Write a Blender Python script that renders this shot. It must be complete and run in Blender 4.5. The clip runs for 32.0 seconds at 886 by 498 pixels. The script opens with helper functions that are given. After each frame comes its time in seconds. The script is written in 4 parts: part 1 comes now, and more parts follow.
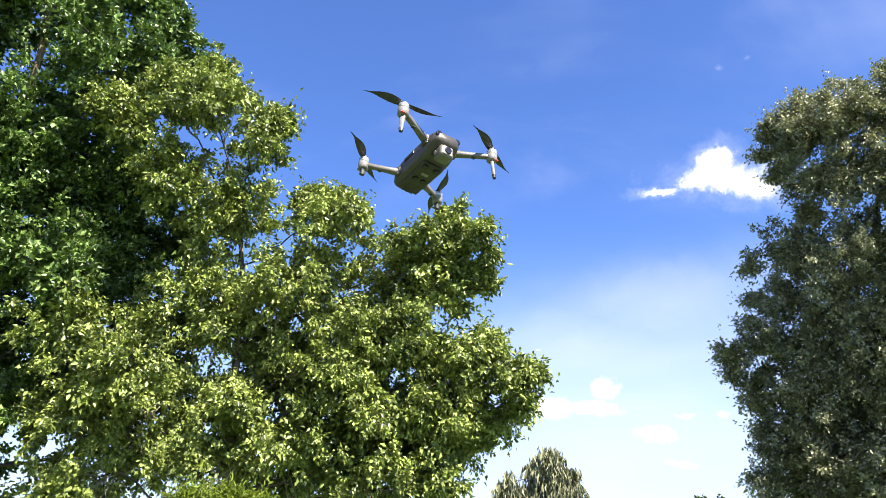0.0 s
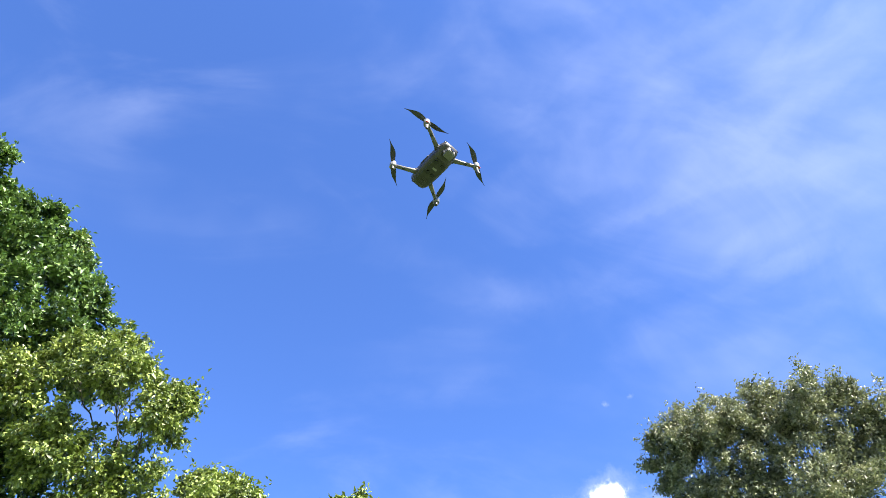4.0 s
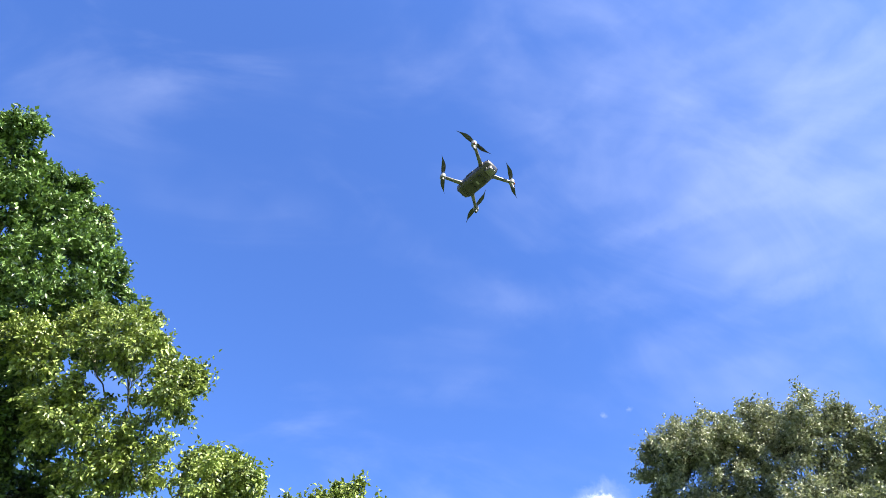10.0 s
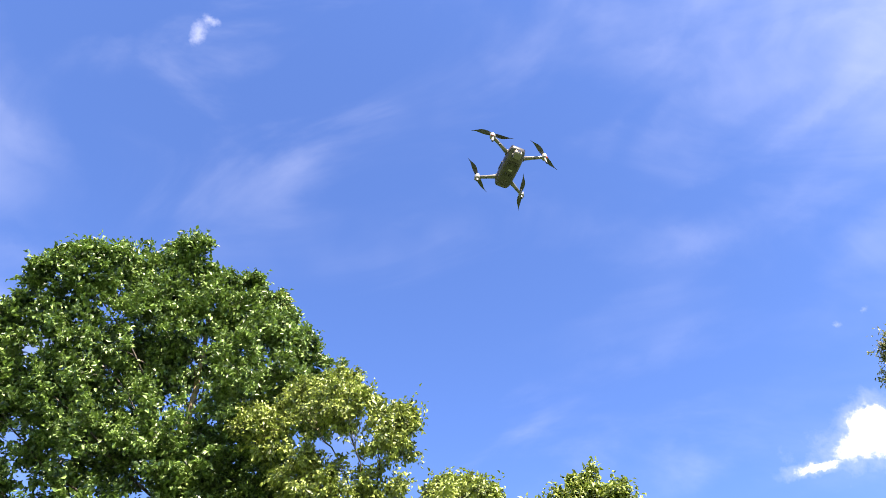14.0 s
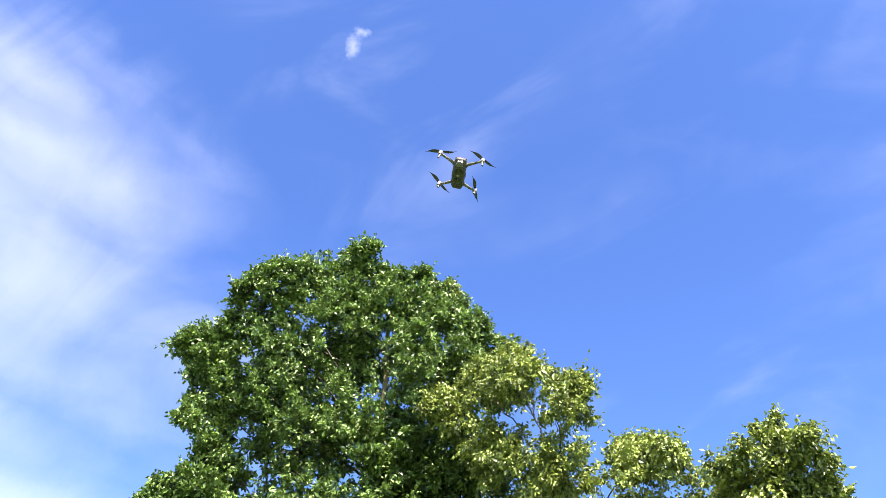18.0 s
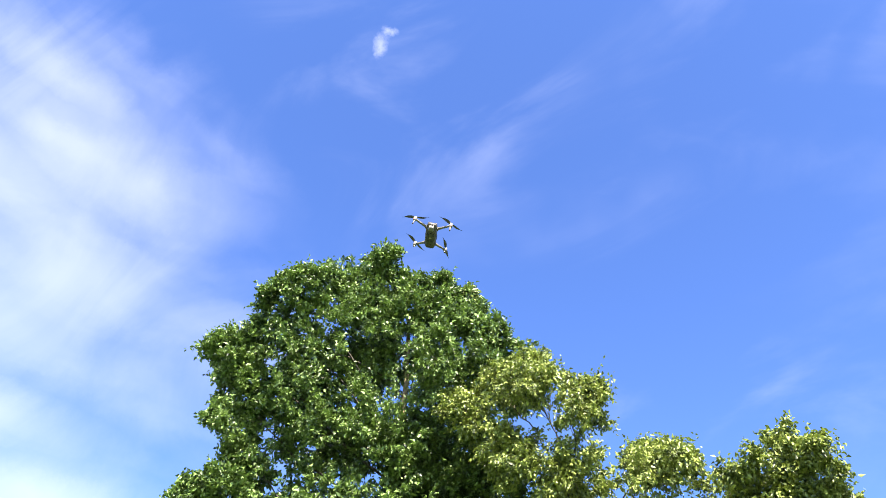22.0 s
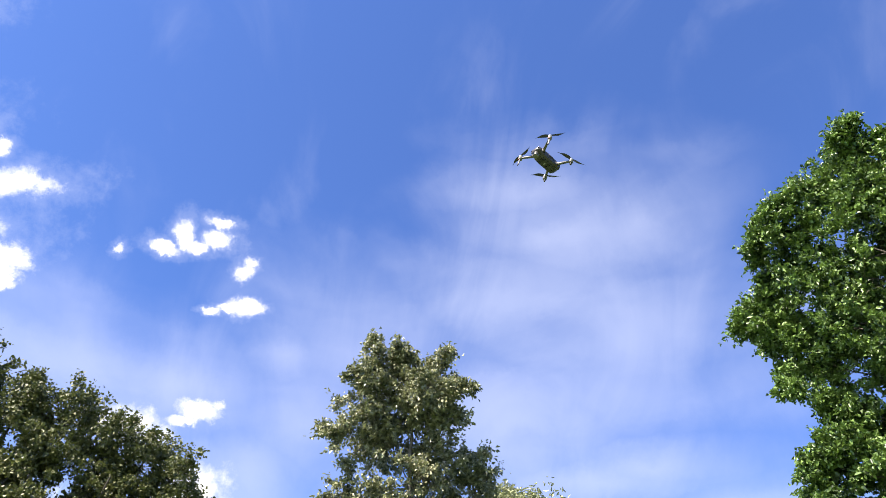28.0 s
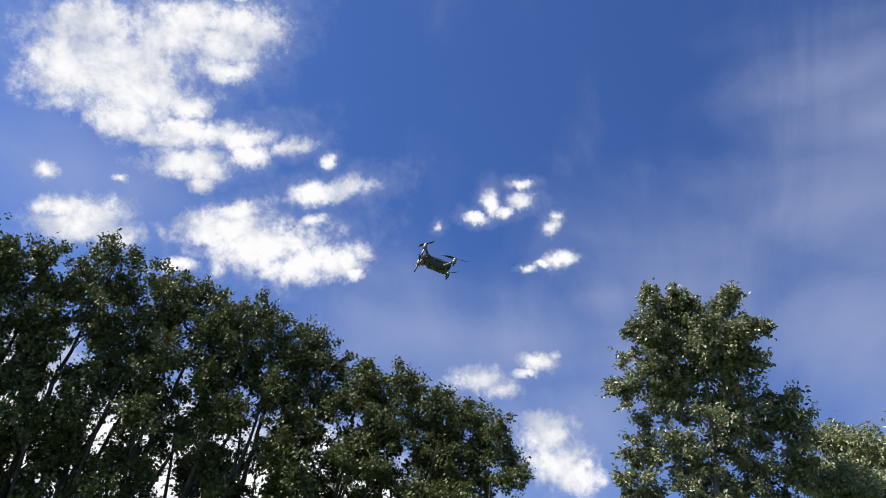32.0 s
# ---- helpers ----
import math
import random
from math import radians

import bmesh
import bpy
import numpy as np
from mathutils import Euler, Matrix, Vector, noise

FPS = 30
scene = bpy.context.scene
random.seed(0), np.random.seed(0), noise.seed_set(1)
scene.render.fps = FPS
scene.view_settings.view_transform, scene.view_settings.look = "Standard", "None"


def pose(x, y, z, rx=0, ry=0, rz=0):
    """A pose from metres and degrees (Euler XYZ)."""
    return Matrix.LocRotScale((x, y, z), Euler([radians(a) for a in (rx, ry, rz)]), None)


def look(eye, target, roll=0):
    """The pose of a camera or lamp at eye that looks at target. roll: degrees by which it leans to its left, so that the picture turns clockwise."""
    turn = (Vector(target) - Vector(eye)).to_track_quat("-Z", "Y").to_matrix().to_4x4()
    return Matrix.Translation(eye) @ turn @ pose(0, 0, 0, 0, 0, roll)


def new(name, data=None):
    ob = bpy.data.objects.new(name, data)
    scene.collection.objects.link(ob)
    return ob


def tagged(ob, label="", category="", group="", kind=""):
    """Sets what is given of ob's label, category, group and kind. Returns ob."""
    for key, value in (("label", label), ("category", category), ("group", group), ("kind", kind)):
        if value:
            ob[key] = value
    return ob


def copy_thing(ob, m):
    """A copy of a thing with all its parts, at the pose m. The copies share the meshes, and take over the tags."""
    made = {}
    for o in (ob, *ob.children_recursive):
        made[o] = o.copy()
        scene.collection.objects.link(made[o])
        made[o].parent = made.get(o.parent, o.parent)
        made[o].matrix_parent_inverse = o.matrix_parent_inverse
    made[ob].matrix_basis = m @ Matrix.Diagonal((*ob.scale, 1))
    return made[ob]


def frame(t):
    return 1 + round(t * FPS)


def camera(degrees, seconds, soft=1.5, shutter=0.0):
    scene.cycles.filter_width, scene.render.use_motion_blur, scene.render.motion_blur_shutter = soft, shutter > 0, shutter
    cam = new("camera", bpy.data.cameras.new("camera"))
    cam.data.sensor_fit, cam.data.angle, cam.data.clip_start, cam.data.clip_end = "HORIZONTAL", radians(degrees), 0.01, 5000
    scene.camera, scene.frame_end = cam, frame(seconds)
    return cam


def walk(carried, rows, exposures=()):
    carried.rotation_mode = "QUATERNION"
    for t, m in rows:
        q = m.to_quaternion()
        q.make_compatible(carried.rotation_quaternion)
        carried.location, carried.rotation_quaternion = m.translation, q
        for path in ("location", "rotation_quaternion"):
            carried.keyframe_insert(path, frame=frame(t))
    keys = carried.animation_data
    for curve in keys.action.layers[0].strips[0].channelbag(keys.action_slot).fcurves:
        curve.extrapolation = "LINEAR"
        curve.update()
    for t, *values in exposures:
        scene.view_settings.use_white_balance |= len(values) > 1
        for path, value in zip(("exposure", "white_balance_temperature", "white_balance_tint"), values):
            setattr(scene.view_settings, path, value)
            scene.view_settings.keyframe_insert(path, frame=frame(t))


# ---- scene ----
# ---- camera and walk ----
PATH = [
    (0.0, 0.115, 0.534, 3.012, 112.57, -0.26, -5.54),
    (0.5, 0.028, 0.554, 2.991, 111.83, -0.46, -6.81),
    (1.0, -0.028, 0.593, 2.965, 113.84, 0.59, -7.10),
    (1.5, -0.083, 0.589, 2.883, 119.37, 0.04, -10.23),
    (2.0, -0.075, 0.637, 2.711, 122.75, 1.12, -11.74),
    (2.5, -0.073, 0.618, 2.486, 131.38, 1.09, -12.60),
    (3.0, -0.095, 0.569, 2.274, 134.34, 3.34, -13.52),
    (3.5, -0.082, 0.564, 2.164, 138.12, 2.21, -14.52),
    (5.5, -0.206, 0.416, 1.990, 137.51, 1.47, -12.75),
    (6.0, -0.226, 0.398, 1.970, 138.33, 0.79, -12.90),
    (6.5, -0.223, 0.393, 1.964, 138.44, 0.13, -13.04),
    (7.0, -0.217, 0.398, 1.949, 138.74, -0.21, -13.52),
    (7.5, -0.220, 0.398, 1.917, 138.94, -0.29, -13.44),
    (8.0, -0.235, 0.385, 1.881, 139.07, -0.63, -13.97),
    (8.5, -0.247, 0.372, 1.871, 139.23, -0.85, -14.17),
    (9.0, -0.250, 0.353, 1.869, 139.08, -0.71, -14.79),
    (9.5, -0.246, 0.338, 1.851, 138.98, -0.96, -15.42),
    (10.0, -0.244, 0.327, 1.821, 138.03, -1.54, -16.57),
    (10.5, -0.245, 0.350, 1.827, 138.07, -1.71, -17.50),
    (11.0, -0.245, 0.352, 1.830, 138.54, -1.48, -16.49),
    (11.5, -0.246, 0.337, 1.829, 138.34, -0.72, -13.98),
    (12.0, -0.243, 0.328, 1.827, 138.33, -0.66, -14.64),
    (12.5, -0.208, 0.326, 1.837, 138.11, -0.70, -13.13),
    (13.0, -0.125, 0.367, 1.906, 138.18, -1.07, -5.92),
    (13.5, -0.014, 0.329, 1.885, 138.48, -0.88, 4.03),
    (14.0, 0.070, 0.258, 1.820, 137.80, 2.24, 7.15),
    (14.5, 0.180, 0.211, 1.677, 136.02, 0.56, 11.59),
    (15.0, 0.280, 0.210, 1.523, 138.36, 1.25, 20.45),
    (15.5, 0.375, 0.249, 1.453, 143.01, 5.17, 25.02),
    (17.5, 0.767, 0.093, 1.232, 141.92, 0.09, 27.89),
    (18.0, 0.916, -0.074, 1.294, 135.97, -2.15, 23.52),
    (18.5, 1.055, -0.276, 1.366, 134.01, -2.29, 24.04),
    (19.0, 1.143, -0.352, 1.318, 132.15, -2.48, 24.56),
    (19.5, 1.119, -0.252, 1.123, 133.97, -0.56, 26.37),
    (20.0, 1.066, -0.096, 0.923, 138.73, 0.86, 27.05),
    (20.5, 1.088, -0.020, 0.838, 140.11, -0.69, 25.71),
    (21.0, 1.201, -0.130, 0.894, 138.92, -2.85, 26.04),
    (21.5, 1.322, -0.332, 1.029, 137.69, -2.88, 24.46),
    (22.0, 1.365, -0.458, 1.116, 135.77, -3.72, 25.04),
    (22.5, 1.366, -0.469, 1.152, 129.44, -1.43, 25.70),
    (23.0, 1.356, -0.402, 1.161, 120.63, -2.07, 23.49),
    (23.5, 1.360, -0.321, 1.194, 117.97, -1.55, 27.49),
    (24.0, 1.357, -0.274, 1.219, 117.96, -2.30, 27.96),
    (24.5, 1.368, -0.226, 1.232, 125.38, 0.57, 31.34),
    (26.5, 1.765, 0.014, 1.030, 135.70, -3.56, 46.18),
    (27.0, 1.855, 0.249, 1.093, 136.37, -4.37, 48.06),
    (27.5, 1.927, 0.556, 1.209, 134.66, -5.60, 59.93),
    (28.0, 2.035, 0.905, 1.279, 132.65, -2.88, 79.79),
    (28.5, 2.178, 1.208, 1.326, 132.70, -3.59, 89.18),
    (29.0, 2.284, 1.479, 1.384, 132.68, -1.88, 93.83),
    (29.5, 2.337, 1.748, 1.485, 131.38, -2.83, 99.35),
    (29.7, 2.345, 1.875, 1.534, 131.76, -4.99, 103.28),
    (30.0, 2.334, 2.025, 1.637, 130.63, -6.42, 103.11),
    (30.5, 2.415, 2.302, 1.733, 128.40, -7.21, 104.85),
    (31.0, 2.447, 2.536, 1.827, 128.33, -8.86, 108.25),
    (31.5, 2.484, 2.602, 1.783, 128.19, -11.39, 106.25),
    (32.0, 2.571, 2.576, 1.866, 125.40, -9.17, 106.11),
]
cam = camera(63.94, 32.0, soft=0.6)
walk(cam, [(t, pose(x, y, z, rx, ry, rz)) for t, x, y, z, rx, ry, rz in PATH],
     exposures=[(0.0, 1.75, 6950, 11), (2.0, 1.91, 6950, 11), (3.5, 1.95, 6650, 10), (6.0, 1.93, 6500, 10), (12.5, 1.91, 6500, 10), (13.0, 1.93, 6550, 10), (14.0, 2.15, 7600, 15), (15.0, 2.33, 7750, 15),
                (18.0, 2.19, 7100, 13), (20.0, 2.29, 7250, 14), (22.0, 2.23, 7100, 13), (24.5, 2.01, 7000, 12), (26.5, 1.93, 7050, 13), (28.0, 1.69, 6950, 13), (29.0, 1.22, 6000, 8), (30.0, 1.04, 6150, 8), (31.0, 0.83, 6400, 10), (32.0, 0.66, 6400, 11)])

# ---- sky, clouds and sun ----
SUN_AZ, SUN_EL = radians(214), radians(48)      # azimuth counted from +y towards -x
TO_SUN = Vector((-math.sin(SUN_AZ) * math.cos(SUN_EL), math.cos(SUN_AZ) * math.cos(SUN_EL), math.sin(SUN_EL)))


def node(tree, kind, **props):
    n = tree.nodes.new("ShaderNode" + kind)
    for key, value in props.items():
        setattr(n, key, value)
    return n


def math_node(tree, op, a, b=None, clamp=False):
    n = node(tree, "Math", operation=op, use_clamp=clamp)
    for i, v in enumerate((a, b)):
        if v is None:
            continue
        if isinstance(v, (int, float)):
            n.inputs[i].default_value = v
        else:
            tree.links.new(v, n.inputs[i])
    return n.outputs[0]


def map_range(tree, v, lo, hi, a=0.0, b=1.0, smooth=True):
    n = node(tree, "MapRange", interpolation_type="SMOOTHSTEP" if smooth else "LINEAR")
    for name, value in (("From Min", lo), ("From Max", hi), ("To Min", a), ("To Max", b)):
        n.inputs[name].default_value = value
    tree.links.new(v, n.inputs["Value"])
    return n.outputs["Result"]


def mix_col(tree, fac, a, b, blend="MIX"):
    n = node(tree, "Mix", data_type="RGBA", blend_type=blend)
    for sock, v in ((n.inputs[0], fac), (n.inputs[6], a), (n.inputs[7], b)):
        if isinstance(v, (int, float)):
            sock.default_value = v
        elif isinstance(v, tuple):
            sock.default_value = (*v[:3], 1.0)
        else:
            tree.links.new(v, sock)
    return n.outputs[2]


def noise_tex(tree, vec, scale, detail=4.0, rough=0.55, distort=0.0):
    n = node(tree, "TexNoise")
    n.inputs["Scale"].default_value, n.inputs["Detail"].default_value = scale, detail
    n.inputs["Roughness"].default_value, n.inputs["Distortion"].default_value = rough, distort
    if vec is not None:
        tree.links.new(vec, n.inputs["Vector"])
    return n


# cumulus puffs: azimuth, elevation, half width, half height (degrees)
PUFFS_A = [
    (153.0, 41.4, 1.1, 0.6), (150.6, 40.1, 3.2, 2.3), (150.5, 36.7, 3.0, 2.7), (147.6, 39.0, 5.2, 3.6),
    (144.6, 37.7, 4.4, 2.7), (144.3, 35.8, 2.9, 1.5), (144.7, 42.5, 3.4, 2.5), (139.6, 45.9, 3.6, 1.5),
    (137.1, 46.4, 2.3, 1.8), (139.8, 43.9, 3.1, 2.1), (138.3, 42.6, 2.3, 1.1), (143.3, 44.6, 3.0, 1.5),
    (140.5, 38.5, 2.0, 1.0), (141.3, 47.7, 1.4, 0.5), (138.8, 37.1, 5.2, 1.1), (134.5, 38.4, 2.4, 1.0),
    (133.2, 37.5, 1.6, 1.1), (141.2, 35.7, 2.0, 0.7), (137.8, 34.9, 3.4, 1.4), (135.6, 35.2, 1.3, 1.0),
    (136.1, 33.8, 1.1, 0.6), (129.5, 39.4, 1.8, 0.7), (125.8, 39.2, 0.7, 0.5), (124.9, 37.0, 3.7, 1.0),
    (126.8, 36.7, 1.7, 0.7), (123.1, 37.7, 1.4, 0.7), (125.5, 34.4, 1.2, 0.5), (142.6, 28.4, 2.7, 1.5),
    (140.4, 27.8, 2.0, 1.0), (144.7, 28.1, 1.9, 0.9), (143.4, 27.2, 2.8, 1.2), (132.7, 31.6, 4.0, 1.6),
    (128.8, 31.2, 4.9, 2.1), (125.0, 31.0, 3.9, 1.8), (122.2, 31.9, 2.4, 1.6), (132.2, 32.9, 1.9, 0.8),
    (134.1, 30.4, 1.8, 1.0), (120.4, 31.4, 0.9, 0.7), (135.1, 27.6, 1.6, 0.5),
]
PUFFS_B = [
    (108.7, 39.3, 0.8, 1.0), (105.6, 39.7, 1.5, 0.8), (107.0, 38.8, 1.0, 0.5), (110.0, 37.9, 1.1, 0.5),
    (105.8, 41.0, 1.1, 0.4), (102.0, 38.8, 0.6, 0.4), (102.1, 38.0, 0.8, 0.7), (113.5, 36.6, 0.4, 0.5),
    (101.1, 35.4, 1.5, 0.7), (104.0, 34.3, 0.7, 0.3), (102.7, 34.9, 0.8, 0.3), (102.1, 27.1, 1.6, 0.8),
    (100.9, 27.8, 0.6, 0.3), (103.5, 26.0, 1.1, 0.4), (107.4, 25.1, 2.1, 1.1), (105.3, 24.7, 1.6, 0.8),
    (100.9, 21.6, 2.3, 2.0), (100.1, 19.6, 2.5, 1.8), (98.4, 18.9, 2.0, 1.5), (147.4, 29.7, 0.9, 0.7),
    (142.3, 31.8, 0.6, 0.4), (143.1, 12.8, 11.9, 6.8), (132.4, 13.6, 11.9, 5.5), (120.8, 14.8, 10.0, 4.6),
    (113.5, 14.5, 7.3, 3.2),
]
PUFFS_C = [
    (-29.6, 26.3, 3.0, 1.1), (-29.4, 27.6, 1.5, 0.9), (-24.2, 25.9, 1.3, 0.3), (-32.0, 25.2, 2.1, 1.0),
    (-18.4, 11.1, 1.1, 0.9), (-17.3, 9.8, 2.1, 0.6), (-14.0, 9.9, 1.7, 0.9), (-21.9, 7.7, 1.6, 0.5),
    (-24.2, 9.1, 0.6, 0.2), (-23.2, 5.6, 1.1, 0.3), (-26.9, 8.8, 0.6, 0.3),
]
# thin white veils, wide and soft
VEILS = [
    (72.5, 47.0, 10.1, 3.2), (61.3, 43.9, 6.1, 5.5), (75.5, 39.1, 14.0, 6.2), (76.7, 28.9, 12.0, 8.6),
    (68.0, 24.5, 14.1, 2.9), (89.0, 33.9, 11.8, 8.4), (71.5, 43.6, 6.4, 4.7), (63.9, 25.3, 9.7, 3.0),
    (96.2, 32.4, 4.6, 4.2), (92.7, 27.8, 10.8, 7.4), (112.2, 27.6, 13.5, 6.5), (68.2, 43.8, 12.8, 7.3),
    (64.8, 35.0, 16.2, 9.2), (57.9, 21.3, 9.2, 3.7), (56.1, 12.3, 14.4, 7.7), (-16.4, 14.7, 9.9, 4.2),
    (-23.8, 17.3, 10.8, 4.1), (-21.6, 9.7, 16.2, 8.6), (146.1, 30.4, 9.5, 6.2), (105.3, 28.1, 13.4, 5.8),
    (97.5, 23.6, 9.4, 5.5),
]
VEILS_THIN = [
    (-51.8, 40.5, 12.1, 4.2), (-70.0, 52.6, 22.7, 14.0), (78.7, 33.1, 9.7, 8.5), (65.1, 35.9, 17.3, 12.7),
    (-68.4, 50.8, 45.6, 36.5), (-51.9, 42.1, 15.1, 6.4), (-68.8, 52.6, 17.3, 11.9), (-30.7, 34.2, 0.5, 0.4),
    (-33.0, 34.5, 0.5, 0.4),
]
# how the puffs lean against the horizon (degrees)
LIE_A, LIE_B, LIE_C = -28.0, -8.0, 6.0
# a small torn wisp high up
WISP = [
    (41.7, 60.7, 0.8, 1.3), (41.1, 61.7, 0.9, 0.5),
]
SKY_TINT = (0.60, 0.84, 1.36)


world = bpy.data.worlds.new("sky")
scene.world = world
world.use_nodes = True
wt = world.node_tree
wt.nodes.clear()
sky = node(wt, "TexSky", sky_type="NISHITA", sun_disc=False)
sky.sun_elevation, sky.sun_rotation = SUN_EL, -SUN_AZ
sky.air_density, sky.dust_density, sky.ozone_density = 1.0, 0.6, 3.0
coord = node(wt, "TexCoord")
ray_dir = coord.outputs["Generated"]
sep = node(wt, "SeparateXYZ")
wt.links.new(ray_dir, sep.inputs[0])
az = math_node(wt, "ARCTAN2", math_node(wt, "MULTIPLY", sep.outputs[0], -1.0), sep.outputs[1])
el = math_node(wt, "ARCSINE", sep.outputs[2])
flat = node(wt, "CombineXYZ")
wt.links.new(az, flat.inputs[0])
wt.links.new(el, flat.inputs[1])
# ragged edges: the place is warped by fine noise before the puffs are read
warp = noise_tex(wt, ray_dir, 26.0, 8.0, 0.74)
shift = node(wt, "VectorMath", operation="MULTIPLY_ADD")
wt.links.new(warp.outputs["Color"], shift.inputs[0])
shift.inputs[1].default_value, shift.inputs[2].default_value = (0.034, 0.030, 0.0), (-0.017, -0.015, 0.0)
warped = node(wt, "VectorMath", operation="ADD")
wt.links.new(flat.outputs[0], warped.inputs[0])
wt.links.new(shift.outputs[0], warped.inputs[1])


def puff_field(puffs, lie=None):
    """How deep inside the nearest puff a direction lies: 1 at a puff's middle, 0 at its rim. lie: how the puffs lean against the horizon."""
    place, turn = warped.outputs[0], None
    if lie is not None:
        middle = radians(sum(p[1] for p in puffs) / len(puffs))
        lean = node(wt, "Mapping", vector_type="POINT")
        wt.links.new(place, lean.inputs["Vector"])
        lean.inputs["Scale"].default_value = (math.cos(middle), 1, 1)
        lean.inputs["Rotation"].default_value = (0, 0, -radians(lie))
        place, turn = lean.outputs[0], Matrix.Rotation(-radians(lie), 2) @ Matrix(((math.cos(middle), 0), (0, 1)))
    field = None
    for a, e, w, h in puffs:
        c, sx, sy = Vector((radians(a), radians(e))), 1 / radians(w), 1 / radians(h)
        if turn is None:
            sx *= math.cos(radians(e))
        else:
            c = turn @ c
        m = node(wt, "VectorMath", operation="MULTIPLY_ADD")
        wt.links.new(place, m.inputs[0])
        m.inputs[1].default_value, m.inputs[2].default_value = (sx, sy, 0), (-c.x * sx, -c.y * sy, 0)
        ln = node(wt, "VectorMath", operation="LENGTH")
        wt.links.new(m.outputs[0], ln.inputs[0])
        field = ln.outputs["Value"] if field is None else math_node(wt, "MINIMUM", field, ln.outputs["Value"])
    return math_node(wt, "SUBTRACT", 1.0, field)


fluff = noise_tex(wt, ray_dir, 38.0, 8.0, 0.68)
body_field = math_node(wt, "MAXIMUM", puff_field(PUFFS_A, LIE_A), math_node(wt, "MAXIMUM", puff_field(PUFFS_B, LIE_B), puff_field(PUFFS_C, LIE_C)))
ragged = math_node(wt, "SUBTRACT", fluff.outputs["Fac"], 0.5)
lumpy = math_node(wt, "ADD", body_field, math_node(wt, "MULTIPLY", ragged, 2.0))
cumulus = map_range(wt, lumpy, -0.30, 0.62)
halo = map_range(wt, math_node(wt, "ADD", body_field, math_node(wt, "MULTIPLY", ragged, 3.0)), -1.6, 0.2, 0.0, 0.42)
lump = noise_tex(wt, ray_dir, 15.0, 5.0, 0.55, 0.4)
shade = map_range(wt, math_node(wt, "ADD", math_node(wt, "MULTIPLY", lumpy, 0.22), lump.outputs["Fac"]), 0.42, 0.76)
# thin high cloud in long streaks
stretch = node(wt, "Mapping")
wt.links.new(ray_dir, stretch.inputs["Vector"])
stretch.inputs["Rotation"].default_value = (0.5, 0.2, 0.7)
stretch.inputs["Scale"].default_value = (1.2, 3.4, 2.2)
streak = noise_tex(wt, stretch.outputs[0], 1.9, 6.0, 0.55, 0.9)
veil = noise_tex(wt, ray_dir, 2.6, 4.0, 0.5)
cirrus = math_node(wt, "MULTIPLY", map_range(wt, streak.outputs["Fac"], 0.46, 0.80), map_range(wt, veil.outputs["Fac"], 0.36, 0.66))
fine = node(wt, "Mapping")
wt.links.new(warped.outputs[0], fine.inputs["Vector"])
fine.inputs["Rotation"].default_value = (0, 0, 0.6)
fine.inputs["Scale"].default_value = (1.6, 5.0, 1.0)
fibre = noise_tex(wt, fine.outputs[0], 2.4, 3.0, 0.45, 0.4)
haze = math_node(wt, "MAXIMUM", puff_field(VEILS), math_node(wt, "SUBTRACT", puff_field(VEILS_THIN), 0.56))
torn = math_node(wt, "ADD", math_node(wt, "MULTIPLY", math_node(wt, "SUBTRACT", streak.outputs["Fac"], 0.5), 1.3),
                 math_node(wt, "MULTIPLY", math_node(wt, "SUBTRACT", fibre.outputs["Fac"], 0.5), 1.1))
haze = map_range(wt, math_node(wt, "ADD", haze, torn), -0.55, 1.45)
wisp = map_range(wt, math_node(wt, "ADD", puff_field(WISP), math_node(wt, "MULTIPLY", math_node(wt, "SUBTRACT", fluff.outputs["Fac"], 0.5), 2.0)), -0.1, 1.2, 0.0, 0.85)
haze = math_node(wt, "MAXIMUM", haze, math_node(wt, "MAXIMUM", wisp, halo))
low = map_range(wt, el, 0.0, 0.44, 0.52, 0.0)
thin = math_node(wt, "MAXIMUM", math_node(wt, "MULTIPLY", cirrus, 0.17), math_node(wt, "MULTIPLY", haze, 0.46))
blue = mix_col(wt, 1.0, sky.outputs[0], SKY_TINT, "MULTIPLY")
veiled = mix_col(wt, low, mix_col(wt, thin, blue, (4.7, 5.2, 6.7)), (5.1, 5.8, 7.4))
puff_col = mix_col(wt, shade, (5.3, 5.7, 6.7), (9.4, 9.3, 9.2))
skycol = mix_col(wt, cumulus, veiled, puff_col)
bg = node(wt, "Background")
bg.inputs["Strength"].default_value = 0.067
wt.links.new(skycol, bg.inputs["Color"])
out = node(wt, "OutputWorld")
wt.links.new(bg.outputs[0], out.inputs[0])

sun_data = bpy.data.lights.new("sun", "SUN")
sun_data.energy, sun_data.angle, sun_data.color = 5.0, radians(0.53), (1.0, 0.94, 0.84)
sun = new("sun", sun_data)
sun.matrix_world = look((0, 0, 60), Vector((0, 0, 60)) - TO_SUN)


# ---- materials ----
def material(name):
    m = bpy.data.materials.new(name)
    m.use_nodes = True
    t = m.node_tree
    b = t.nodes["Principled BSDF"]
    return m, t, b


